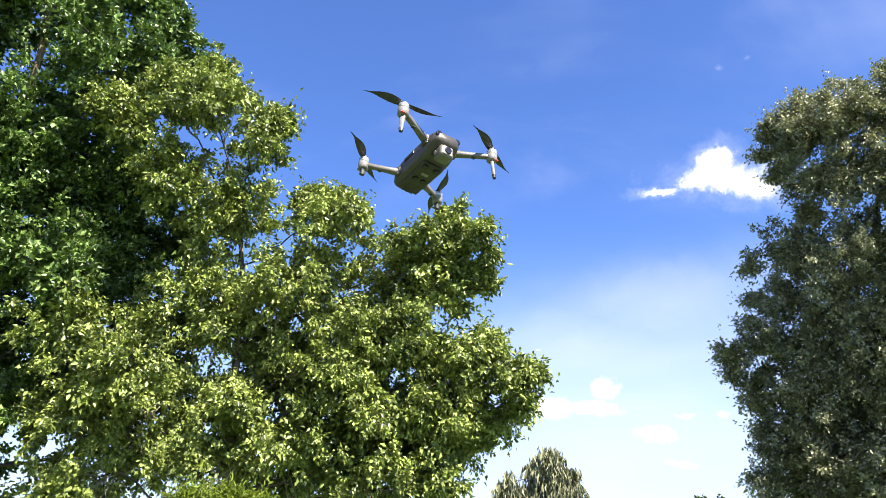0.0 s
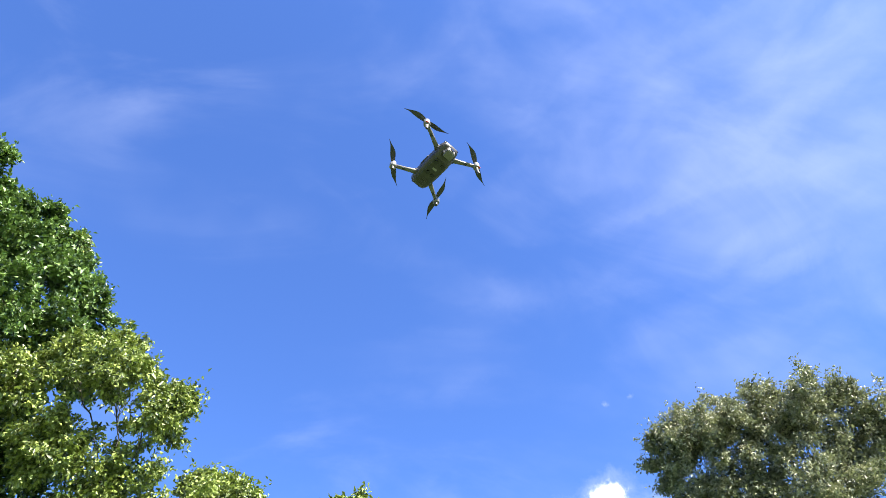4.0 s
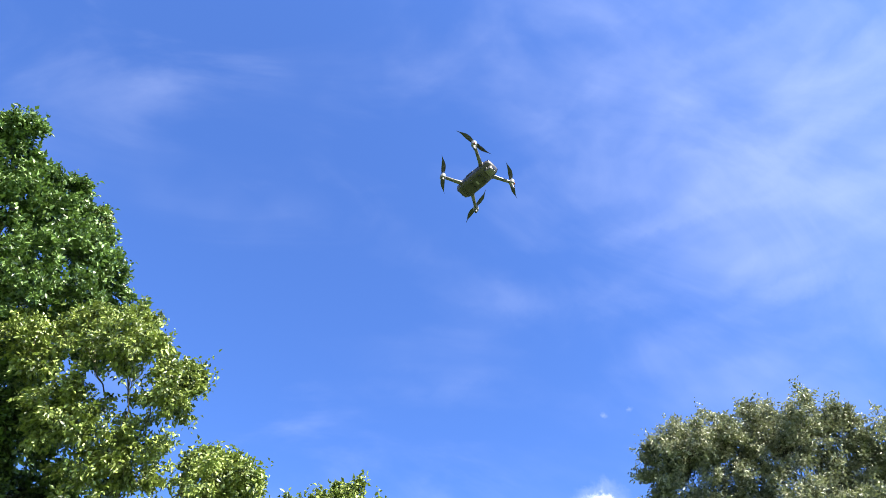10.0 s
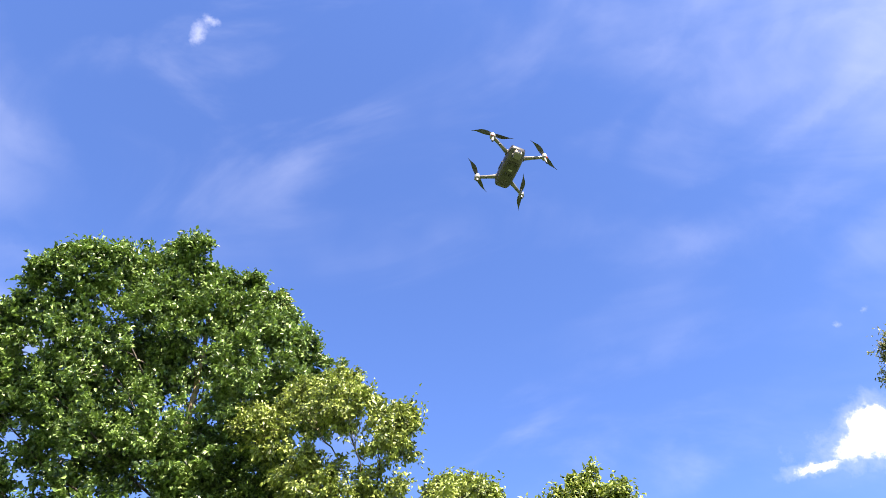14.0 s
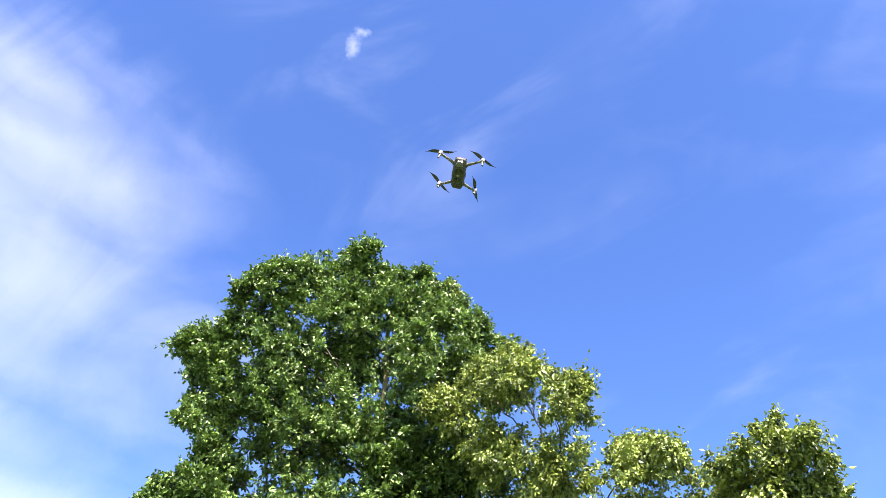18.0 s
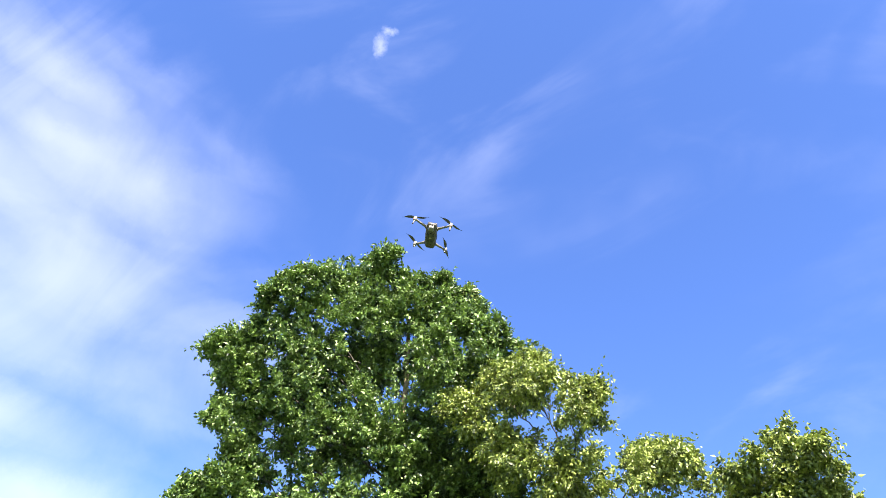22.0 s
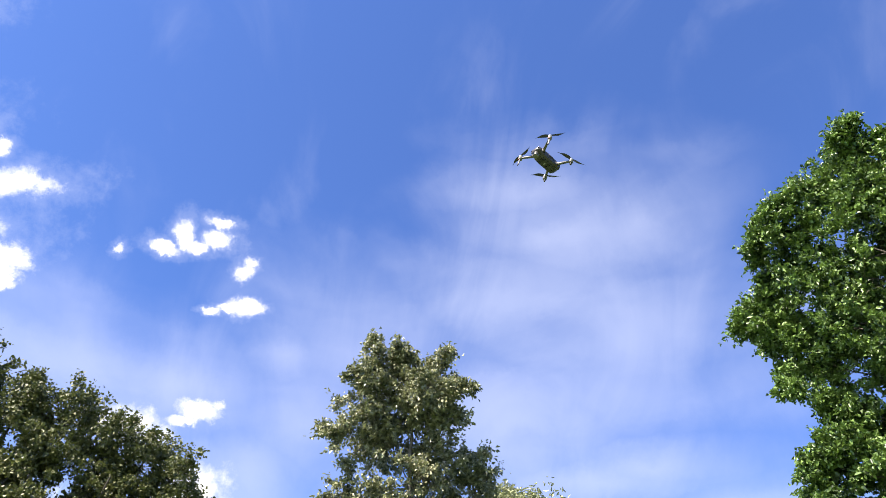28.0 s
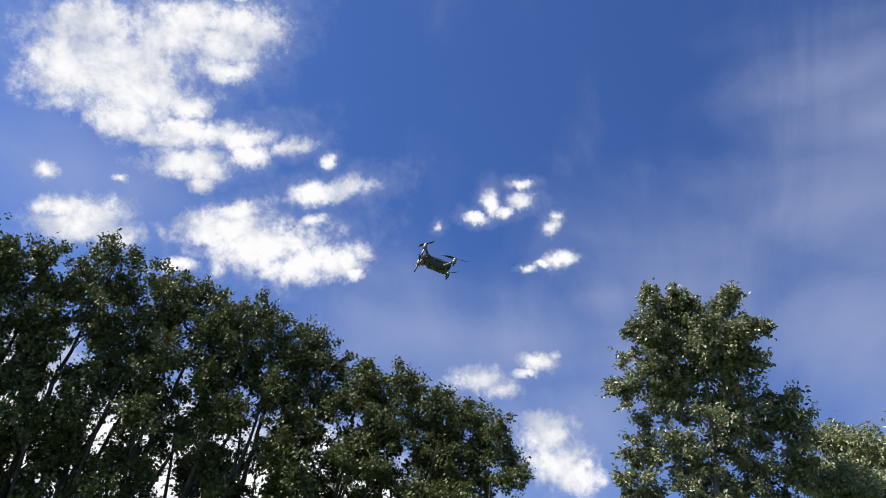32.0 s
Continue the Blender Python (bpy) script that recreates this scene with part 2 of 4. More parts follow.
def leaf_material(name, dark, light, accent, rough=0.38, through_col=(0.22, 0.34, 0.04), trans=0.22, blotch=0.7):
    """Leaves: each its own tone, with lighter and darker boughs, self-shadow of the clumps put into the colour, and
    light that comes through.
    """
    m, t, b = material(name)
    geo = node(t, "NewGeometry")
    co = node(t, "TexCoord")
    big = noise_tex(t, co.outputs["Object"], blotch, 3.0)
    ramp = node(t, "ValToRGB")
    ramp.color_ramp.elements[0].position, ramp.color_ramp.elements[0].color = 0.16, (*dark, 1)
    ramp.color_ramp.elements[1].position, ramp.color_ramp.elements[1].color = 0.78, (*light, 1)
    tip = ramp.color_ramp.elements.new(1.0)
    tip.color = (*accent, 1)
    # besides natural tone, this noise paints the crown's self-shadow into the leaf colour
    clump_shade = noise_tex(t, co.outputs["Object"], 2.7, 2.0)
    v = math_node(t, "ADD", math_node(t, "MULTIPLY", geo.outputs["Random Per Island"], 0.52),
                  math_node(t, "ADD", map_range(t, big.outputs["Fac"], 0.32, 0.70, 0.0, 0.18), map_range(t, clump_shade.outputs["Fac"], 0.36, 0.64, 0.0, 0.32)))
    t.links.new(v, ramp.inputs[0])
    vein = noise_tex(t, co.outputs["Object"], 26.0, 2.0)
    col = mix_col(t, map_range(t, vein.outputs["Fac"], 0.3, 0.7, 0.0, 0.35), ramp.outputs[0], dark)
    t.links.new(col, b.inputs["Base Color"])
    b.inputs["Roughness"].default_value = rough
    b.inputs["Specular IOR Level"].default_value = 0.45
    tr = node(t, "BsdfTranslucent")
    t.links.new(mix_col(t, 0.45, col, through_col), tr.inputs["Color"])
    mx = node(t, "MixShader")
    mx.inputs[0].default_value = trans
    t.links.new(b.outputs[0], mx.inputs[1])
    t.links.new(tr.outputs[0], mx.inputs[2])
    t.links.new(mx.outputs[0], t.nodes["Material Output"].inputs["Surface"])
    return m


def surface(name, a, b_col, scale=6.0, rough=0.6, bump=0.0, bump_scale=None, metal=0.0, detail=5.0, stretch_z=1.0):
    """A plain material with grain at two scales and a fine relief."""
    m, t, b = material(name)
    co = node(t, "TexCoord")
    mp = node(t, "Mapping")
    t.links.new(co.outputs["Object"], mp.inputs["Vector"])
    mp.inputs["Scale"].default_value = (1, 1, stretch_z)
    n1 = noise_tex(t, mp.outputs[0], scale, detail, 0.6)
    n2 = noise_tex(t, mp.outputs[0], scale * 6.3, 3.0, 0.6)
    f = math_node(t, "ADD", math_node(t, "MULTIPLY", n1.outputs["Fac"], 0.65), math_node(t, "MULTIPLY", n2.outputs["Fac"], 0.35))
    t.links.new(mix_col(t, map_range(t, f, 0.3, 0.7), a, b_col), b.inputs["Base Color"])
    b.inputs["Metallic"].default_value = metal
    t.links.new(map_range(t, n2.outputs["Fac"], 0.2, 0.8, max(rough - 0.1, 0.03), min(rough + 0.1, 1.0)), b.inputs["Roughness"])
    if bump:
        bp = node(t, "Bump")
        bp.inputs["Strength"].default_value, bp.inputs["Distance"].default_value = bump, 0.03
        n3 = noise_tex(t, mp.outputs[0], bump_scale or scale * 2, 4.0, 0.65)
        t.links.new(n3.outputs["Fac"], bp.inputs["Height"])
        t.links.new(bp.outputs[0], b.inputs["Normal"])
    return m


# near-black ends deepen the shaded gaps, pale accents stand in for glossy glints
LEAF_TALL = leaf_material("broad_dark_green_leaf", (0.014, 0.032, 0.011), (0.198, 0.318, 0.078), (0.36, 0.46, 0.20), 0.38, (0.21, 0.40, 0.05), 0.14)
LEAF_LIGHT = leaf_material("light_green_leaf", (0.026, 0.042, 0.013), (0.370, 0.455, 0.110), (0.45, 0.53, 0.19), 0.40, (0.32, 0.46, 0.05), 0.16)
LEAF_GREY = leaf_material("grey_green_leaf", (0.060, 0.068, 0.040), (0.420, 0.430, 0.255), (0.48, 0.47, 0.36), 0.40, (0.18, 0.24, 0.06), 0.22)
LEAF_PALE = leaf_material("pale_green_leaf", (0.120, 0.140, 0.070), (0.450, 0.470, 0.270), (0.60, 0.58, 0.42), 0.45, (0.30, 0.36, 0.12), 0.25)
LEAF_POPLAR = leaf_material("poplar_leaf", (0.048, 0.060, 0.022), (0.175, 0.185, 0.065), (0.27, 0.26, 0.14), 0.48, (0.10, 0.15, 0.03), 0.16)
LEAF_ASPEN = leaf_material("aspen_leaf", (0.056, 0.068, 0.034), (0.420, 0.420, 0.250), (0.56, 0.53, 0.42), 0.34, (0.14, 0.20, 0.04), 0.2)
LEAF_PURPLE = leaf_material("purple_leaf", (0.032, 0.014, 0.020), (0.120, 0.055, 0.070), (0.24, 0.15, 0.17), 0.36, (0.16, 0.03, 0.03), 0.22)
LEAF_YELLOW = leaf_material("golden_conifer_spray", (0.16, 0.15, 0.02), (0.42, 0.36, 0.06), (0.50, 0.44, 0.12), 0.6, (0.4, 0.34, 0.05), 0.15)
LEAF_FEATHER = leaf_material("feathery_green_spray", (0.090, 0.140, 0.014), (0.250, 0.330, 0.035), (0.36, 0.42, 0.06), 0.6, (0.3, 0.38, 0.04), 0.3)
LEAF_FAR = leaf_material("far_foliage", (0.030, 0.048, 0.020), (0.080, 0.115, 0.040), (0.12, 0.15, 0.07), 0.5, (0.12, 0.18, 0.04), 0.2)
BARK_PALE = surface("pale_flaking_bark", (0.13, 0.10, 0.065), (0.32, 0.25, 0.15), 5.0, 0.8, 0.6, 14.0, stretch_z=0.35)
TWIG_PALE = surface("pale_twig", (0.16, 0.14, 0.10), (0.42, 0.36, 0.27), 7.0, 0.7)
BARK_GREY = surface("grey_bark", (0.07, 0.06, 0.05), (0.22, 0.19, 0.15), 7.0, 0.85, 0.7, 20.0, stretch_z=0.3)
BARK_DARK = surface("dark_bark", (0.035, 0.030, 0.025), (0.10, 0.085, 0.07), 7.0, 0.85, 0.7, 20.0, stretch_z=0.3)
GRASS = surface("mown_grass", (0.030, 0.065, 0.014), (0.085, 0.135, 0.030), 0.6, 0.8, 0.5, 30.0)


# ---- mesh helpers ----
def mesh_np(name, verts, faces, mat, smooth=False):
    """A mesh from arrays of points and of faces with the same number of corners."""
    verts, faces = np.asarray(verts, np.float32), np.asarray(faces, np.int32)
    me = bpy.data.meshes.new(name)
    k = faces.shape[1]
    me.vertices.add(len(verts))
    me.vertices.foreach_set("co", verts.ravel())
    me.loops.add(faces.size)
    me.loops.foreach_set("vertex_index", faces.ravel())
    me.polygons.add(len(faces))
    me.polygons.foreach_set("loop_start", np.arange(0, faces.size, k, dtype=np.int32))
    if smooth:
        me.polygons.foreach_set("use_smooth", np.ones(len(faces), bool))
    me.update(calc_edges=True)
    me.materials.append(mat)
    return me


def part_mesh(name, me, parent, label=""):
    ob = new(name, me)
    ob.parent = parent
    return tagged(ob, label)


def part(name, bm, mat, parent, label="", smooth=False):
    me = bpy.data.meshes.new(name)
    for f in bm.faces:
        f.smooth = smooth
    bm.to_mesh(me)
    bm.free()
    me.materials.append(mat)
    return part_mesh(name, me, parent, label)


def thing(name, label, category, at=(0, 0, 0), group="", kind=""):
    ob = new(name)
    ob.empty_display_size = 0.2
    ob.matrix_world = pose(*at)
    return tagged(ob, label, category, group, kind)


def tube(points, radii, sides=9, rough=0.0, rng=None):
    """A tapering round stem along points, as vertices and quads."""
    pts = np.asarray(points, float)
    n = len(pts)
    tang = np.gradient(pts, axis=0)
    tang /= np.linalg.norm(tang, axis=1)[:, None] + 1e-9
    up = np.array([0.31, 0.95, 0.05])
    a = np.cross(tang, up)
    a /= np.linalg.norm(a, axis=1)[:, None] + 1e-9
    b = np.cross(tang, a)
    ang = np.linspace(0, 2 * np.pi, sides, endpoint=False)
    r = np.asarray(radii, float)[:, None] * np.ones((n, sides))
    if rough and rng is not None:
        r = r * (1 + rough * rng.standard_normal((n, sides)))
    v = pts[:, None, :] + r[..., None] * (np.cos(ang)[None, :, None] * a[:, None, :] + np.sin(ang)[None, :, None] * b[:, None, :])
    i = np.arange(n - 1)[:, None] * sides
    j = np.arange(sides)[None, :]
    k = (j + 1) % sides
    q = np.stack([i + j, i + k, i + k + sides, i + j + sides], -1).reshape(-1, 4)
    return v.reshape(-1, 3), q


def bend(p0, p1, sag, n, rng, wobble=0.06):
    """A bowed, slightly crooked line between two points."""
    p0, p1 = np.asarray(p0, float), np.asarray(p1, float)
    s = np.linspace(0, 1, n)[:, None]
    ln = np.linalg.norm(p1 - p0)
    line = p0 + (p1 - p0) * s + np.array([0, 0, sag * ln]) * (4 * s * (1 - s))
    side = unit(rng.standard_normal((2, 3))) * wobble * ln * 0.35
    return line + side[0] * np.sin(np.pi * s) * rng.uniform(0.3, 1) + side[1] * np.sin(2 * np.pi * s) * rng.uniform(0.3, 1)


def unit(v):
    return v / (np.linalg.norm(v, axis=-1, keepdims=True) + 1e-9)


def leaves(pos, outward, size, rng, wide=0.75, droop=0.3, fold=0.18, flutter=0.75):
    """Folded leaf blades at pos: four corners and two faces each."""
    n = len(pos)
    d = unit(outward * 0.55 + rng.standard_normal((n, 3)) * flutter + np.array([0, 0, -droop]))
    nr = unit(rng.standard_normal((n, 3)) * 0.75 + np.array([0, 0, 0.7]) + outward * 0.35)
    s = unit(np.cross(d, nr))
    nr = np.cross(s, d)
    ln = (size * np.clip(rng.normal(1, 0.22, n), 0.5, 1.6))[:, None]
    w = ln * wide * 0.5
    mid = pos + d * ln * 0.42
    v = np.stack([pos, mid + s * w + nr * ln * fold, pos + d * ln - nr * ln * fold * 0.4, mid - s * w + nr * ln * fold], 1).reshape(-1, 3)
    i = np.arange(n)[:, None] * 4
    f = np.concatenate([i + np.array([0, 1, 2]), i + np.array([0, 2, 3])], 1).reshape(-1, 3)
    return v, f


def sprays(lobes, per_m2, rng, gaps=0.3, openings=(), back=0):
    """Where the twigs end: each lobe of a crown has boughs of uneven reach, and sprays lie along them, with holes between."""
    lobes = np.asarray(lobes, float)
    where, outw, which = [], [], []
    for k, (x, y, z, r) in enumerate(lobes):
        n = max(8, int(per_m2 * 4 * np.pi * (r * r + 0.1) * (0.5 if k >= len(lobes) - back else 1.0)))
        c = np.array([x, y, z])
        r = max(r - 0.16, 0.6 * r)
        nb = max(5, int((13 + 32 * r * r) * (1 - 0.6 * gaps)))
        dirs = unit(rng.standard_normal((nb, 3)) * np.array([1, 1, 0.8]))
        reach = r * rng.uniform(0.62, 1.10, nb)
        bow = np.array([0, 0, 1.0]) * (r * rng.uniform(-0.12, 0.16, nb))[:, None]
        b = rng.integers(0, nb, n)
        s = (rng.random(n) ** 0.45)[:, None]
        p = c + dirs[b] * reach[b][:, None] * s + bow[b] * 4 * s * (1 - s)
        p = p + rng.standard_normal((n, 3)) * (0.06 + 0.06 * r) * (1.2 - 0.6 * s)
        keep = np.ones(n, bool)
        for j, (a, e, f, q) in enumerate(lobes):
            if j != k:
                keep &= ~((np.linalg.norm(p - [a, e, f], axis=1) < 0.45 * q) & (rng.random(n) < 0.6))
        for p0, p1, rr in openings:
            p0, p1 = np.asarray(p0), np.asarray(p1)
            u = np.clip((p - p0) @ (p1 - p0) / ((p1 - p0) @ (p1 - p0)), 0, 1)[:, None]
            keep &= np.linalg.norm(p - p0 - u * (p1 - p0), axis=1) > rr * rng.uniform(0.75, 1.25, n)
        where.append(p[keep])
        outw.append(unit(p[keep] - c + dirs[b][keep] * 0.5 * r))
        which.append(np.full(keep.sum(), k))
    return np.concatenate(where), np.concatenate(outw), np.concatenate(which)


def grow_tree(name, label, category, trunk, trunk_r, lobes, leaf, bark, seed, size=0.13, per_m2=2.6, per_spray=26, spray=0.33,
              wide=0.75, droop=0.3, group="", limb_from=0.25, twigs=0.35, gaps=0.3, forks=(), clear_of=0.42, limb_bark=None, twig_bark=None, openings=(), back=0, shoots=0.3):
    """A tree: a tapered trunk, limbs that reach into the lobes of its crown, thin twigs and single leaves."""
    rng = np.random.default_rng(seed)
    limb_bark, twig_bark = limb_bark or bark, twig_bark or bark
    trunk = np.asarray(trunk, float)
    base = trunk[0].copy()
    root = thing(name, label, category, tuple(base), group)
    s = np.linspace(0, 1, len(trunk) * 5)
    line = np.stack([np.interp(s, np.linspace(0, 1, len(trunk)), trunk[:, k]) for k in range(3)], 1)
    line[1:-1] += rng.standard_normal((len(line) - 2, 3)) * trunk_r * 0.18
    rad = trunk_r * (1.0 - 0.86 * s ** 0.8)
    rad[0] *= 1.35
    v, q = tube(line - base, rad, 12, 0.05, rng)
    part_mesh("trunk", mesh_np("trunk", v, q, bark, True), root)
    for fork in forks:
        fork = np.asarray(fork, float)
        v, q = tube(bend(fork[0], fork[1], 0.04, 9, rng, 0.12) - base, np.linspace(fork[2][0], fork[2][1], 9), 9, 0.05, rng)
        part_mesh("limb", mesh_np("limb", v, q, bark, True), root)
    lobes = np.asarray(lobes, float)
    ends = []
    for x, y, z, r in lobes:
        c = np.array([x, y, z])
        d = np.linalg.norm(line - c, axis=1) + 1.1 * np.abs(np.maximum(line[:, 2] - (z - 0.45 * np.linalg.norm(line[:, :2] - c[:2], axis=1)), 0))
        d[: int(limb_from * len(line))] += 50
        if r < 0.75 or rng.random() < 0.3:
            ends.append(bend(c - np.array([0, 0, 0.5 * r]), c, 0.0, 13, rng, 0.1))
            continue
        k = int(np.clip(np.argmin(d) + rng.integers(-3, 3), 0, len(line) - 1))
        r0 = max(min(rad[k] * 0.45, 0.005 * np.linalg.norm(line[k] - c) + 0.010), 0.014)
        path = bend(line[k], line[k] + (c - line[k]) * 0.88, 0.03, 13, rng, 0.14)
        path[1:-1] += rng.standard_normal((11, 3)) * 0.03
        v, q = tube(path - base, np.linspace(r0, 0.014, 13), 7, 0.08, rng)
        part_mesh("limb", mesh_np("limb", v, q, limb_bark, True), root)
        ends.append(path)
    at, outw, which = sprays(lobes, per_m2, rng, gaps, openings, back)
    clear = np.min(np.linalg.norm(at[:, None, :] - line[None, ::2, :], axis=2), axis=1) > clear_of
    at, outw, which = at[clear], outw[clear], which[clear]
    # thin twigs from the limbs to some of the sprays
    tv, tq, off = [], [], 0
    for i in np.nonzero(rng.random(len(at)) < twigs)[0]:
        path = ends[which[i]]
        start = path[rng.integers(8, 13)]
        if np.linalg.norm(at[i] - start) > 1.3:
            continue
        v, q = tube(bend(start, at[i], -0.03, 5, rng, 0.25) - base, np.linspace(0.010, 0.004, 5), 4)
        tv.append(v)
        tq.append(q + off)
        off += len(v)
    if tv:
        tagged(part_mesh("twig_mass", mesh_np("twig_mass", np.concatenate(tv), np.concatenate(tq), twig_bark, True), root), kind="stuff")
    n = len(at)
    m = np.clip(rng.normal(per_spray, per_spray * 0.4, n), 6, None).astype(int)
    idx = np.repeat(np.arange(n), m)
    reach = (spray * rng.uniform(0.6, 1.25, n))[idx][:, None]
    along = rng.normal(0, 1, len(idx))[:, None]
    ball = unit(rng.standard_normal((len(idx), 3))) * rng.random(len(idx))[:, None] ** 0.5
    pos = at[idx] + ball * reach * np.array([1, 1, 0.8]) + outw[idx] * along * reach * 0.3
    pos[:, 2] -= max(droop, 0) * reach[:, 0] * 0.5 * np.abs(along[:, 0])
    # young shoots stand out of the crown all round, leaves along each
    tip = rng.random(n) < shoots
    ns, per = int(tip.sum()), 9
    way = unit(outw[tip] + rng.standard_normal((ns, 3)) * 0.35 + np.array([0, 0, 0.35 - 0.5 * max(droop, 0)]))
    s = rng.random((ns, per)) * (rng.uniform(1.0, 2.6, ns) * spray)[:, None]
    run = (at[tip][:, None, :] + way[:, None, :] * s[..., None] + rng.standard_normal((ns, per, 3)) * spray * 0.16).reshape(-1, 3)
    pos = np.concatenate([pos, run])
    out_dir = np.concatenate([outw[idx], np.repeat(way, per, 0)])
    v, f = leaves(pos - base, out_dir, size, rng, wide, droop)
    tagged(part_mesh("crown", mesh_np("crown", v, f, leaf), root), kind="stuff")
    return root


# ---- shaped bodies ----
def loft(rings, n=20, power=3.0):
    """A closed body through rounded cross-sections: y, half width, bottom, top."""
    bm = bmesh.new()
    loops = []
    for y, w, lo, hi in rings:
        ring = []
        for i in range(n):
            a = 2 * math.pi * i / n
            c, s = math.cos(a), math.sin(a)
            x = w * math.copysign(abs(c) ** (2 / power), c)
            z = (lo + hi) / 2 + (hi - lo) / 2 * math.copysign(abs(s) ** (2 / power), s)
            ring.append(bm.verts.new((x, y, z)))
        loops.append(ring)
    for a, b in zip(loops, loops[1:]):
        for i in range(n):
            bm.faces.new((a[i], a[(i + 1) % n], b[(i + 1) % n], b[i]))
    bm.faces.new(loops[0][::-1])
    bm.faces.new(loops[-1])
    bmesh.ops.recalc_face_normals(bm, faces=bm.faces)
    return bm


def turned(profile, n=20, axis="z"):
    """A turned body from radius and height pairs, closed at both ends."""
    bm = bmesh.new()
    loops = [[bm.verts.new((r * math.cos(2 * math.pi * i / n), r * math.sin(2 * math.pi * i / n), h)) for i in range(n)] for r, h in profile]
    for a, b in zip(loops, loops[1:]):
        for i in range(n):
            bm.faces.new((a[i], a[(i + 1) % n], b[(i + 1) % n], b[i]))
    bm.faces.new(loops[0][::-1])
    bm.faces.new(loops[-1])
    if axis == "y":
        bmesh.ops.rotate(bm, verts=bm.verts, matrix=Matrix.Rotation(radians(-90), 3, "X"))
    bmesh.ops.recalc_face_normals(bm, faces=bm.faces)
    return bm


def block(cx, cy, cz, sx, sy, sz, bevel=0.0):
    """A block with rounded edges."""
    bm = bmesh.new()
    bmesh.ops.create_cube(bm, size=1.0, matrix=Matrix.Translation((cx, cy, cz)) @ Matrix.Diagonal((sx, sy, sz, 1)))
    if bevel:
        bmesh.ops.bevel(bm, geom=bm.edges[:], offset=bevel, segments=2, profile=0.6, affect="EDGES")
    return bm


def moved(bm, m):
    bmesh.ops.transform(bm, matrix=m, verts=bm.verts)
    return bm


def bar(p0, p1, w0, h0, w1, h1, n=12):
    """A tapering rounded bar between two points."""
    p0, p1 = Vector(p0), Vector(p1)
    ln = (p1 - p0).length
    bm = loft([(0, w0 * 0.8, -h0 * 0.8, h0 * 0.8), (ln * 0.04, w0, -h0, h0), (ln * 0.5, (w0 + w1) / 2 * 0.9, -(h0 + h1) / 2 * 0.9, (h0 + h1) / 2 * 0.9),
               (ln * 0.96, w1, -h1, h1), (ln, w1 * 0.8, -h1 * 0.8, h1 * 0.8)], n, 3.2)
    turn = (p1 - p0).to_track_quat("Y", "Z").to_matrix().to_4x4()
    return moved(bm, Matrix.Translation(p0) @ turn)



# ---- ground ----
def ground_sheet():
    n, far = 60, 2600.0
    g = np.sign(np.linspace(-1, 1, n)) * np.abs(np.linspace(-1, 1, n)) ** 3 * far
    x, y = np.meshgrid(g, g, indexing="ij")
    z = 0.05 * np.sin(x * 0.21) * np.cos(y * 0.17) - 0.05
    v = np.stack([x, y, z], -1).reshape(-1, 3)
    i, j = np.meshgrid(np.arange(n - 1), np.arange(n - 1), indexing="ij")
    k = (i * n + j).ravel()
    ob = new("ground", mesh_np("ground", v, np.stack([k, k + n, k + n + 1, k + 1], 1), GRASS, True))
    tagged(ob, "wide mown green lawn under the trees", "ground", kind="structure")


ground_sheet()

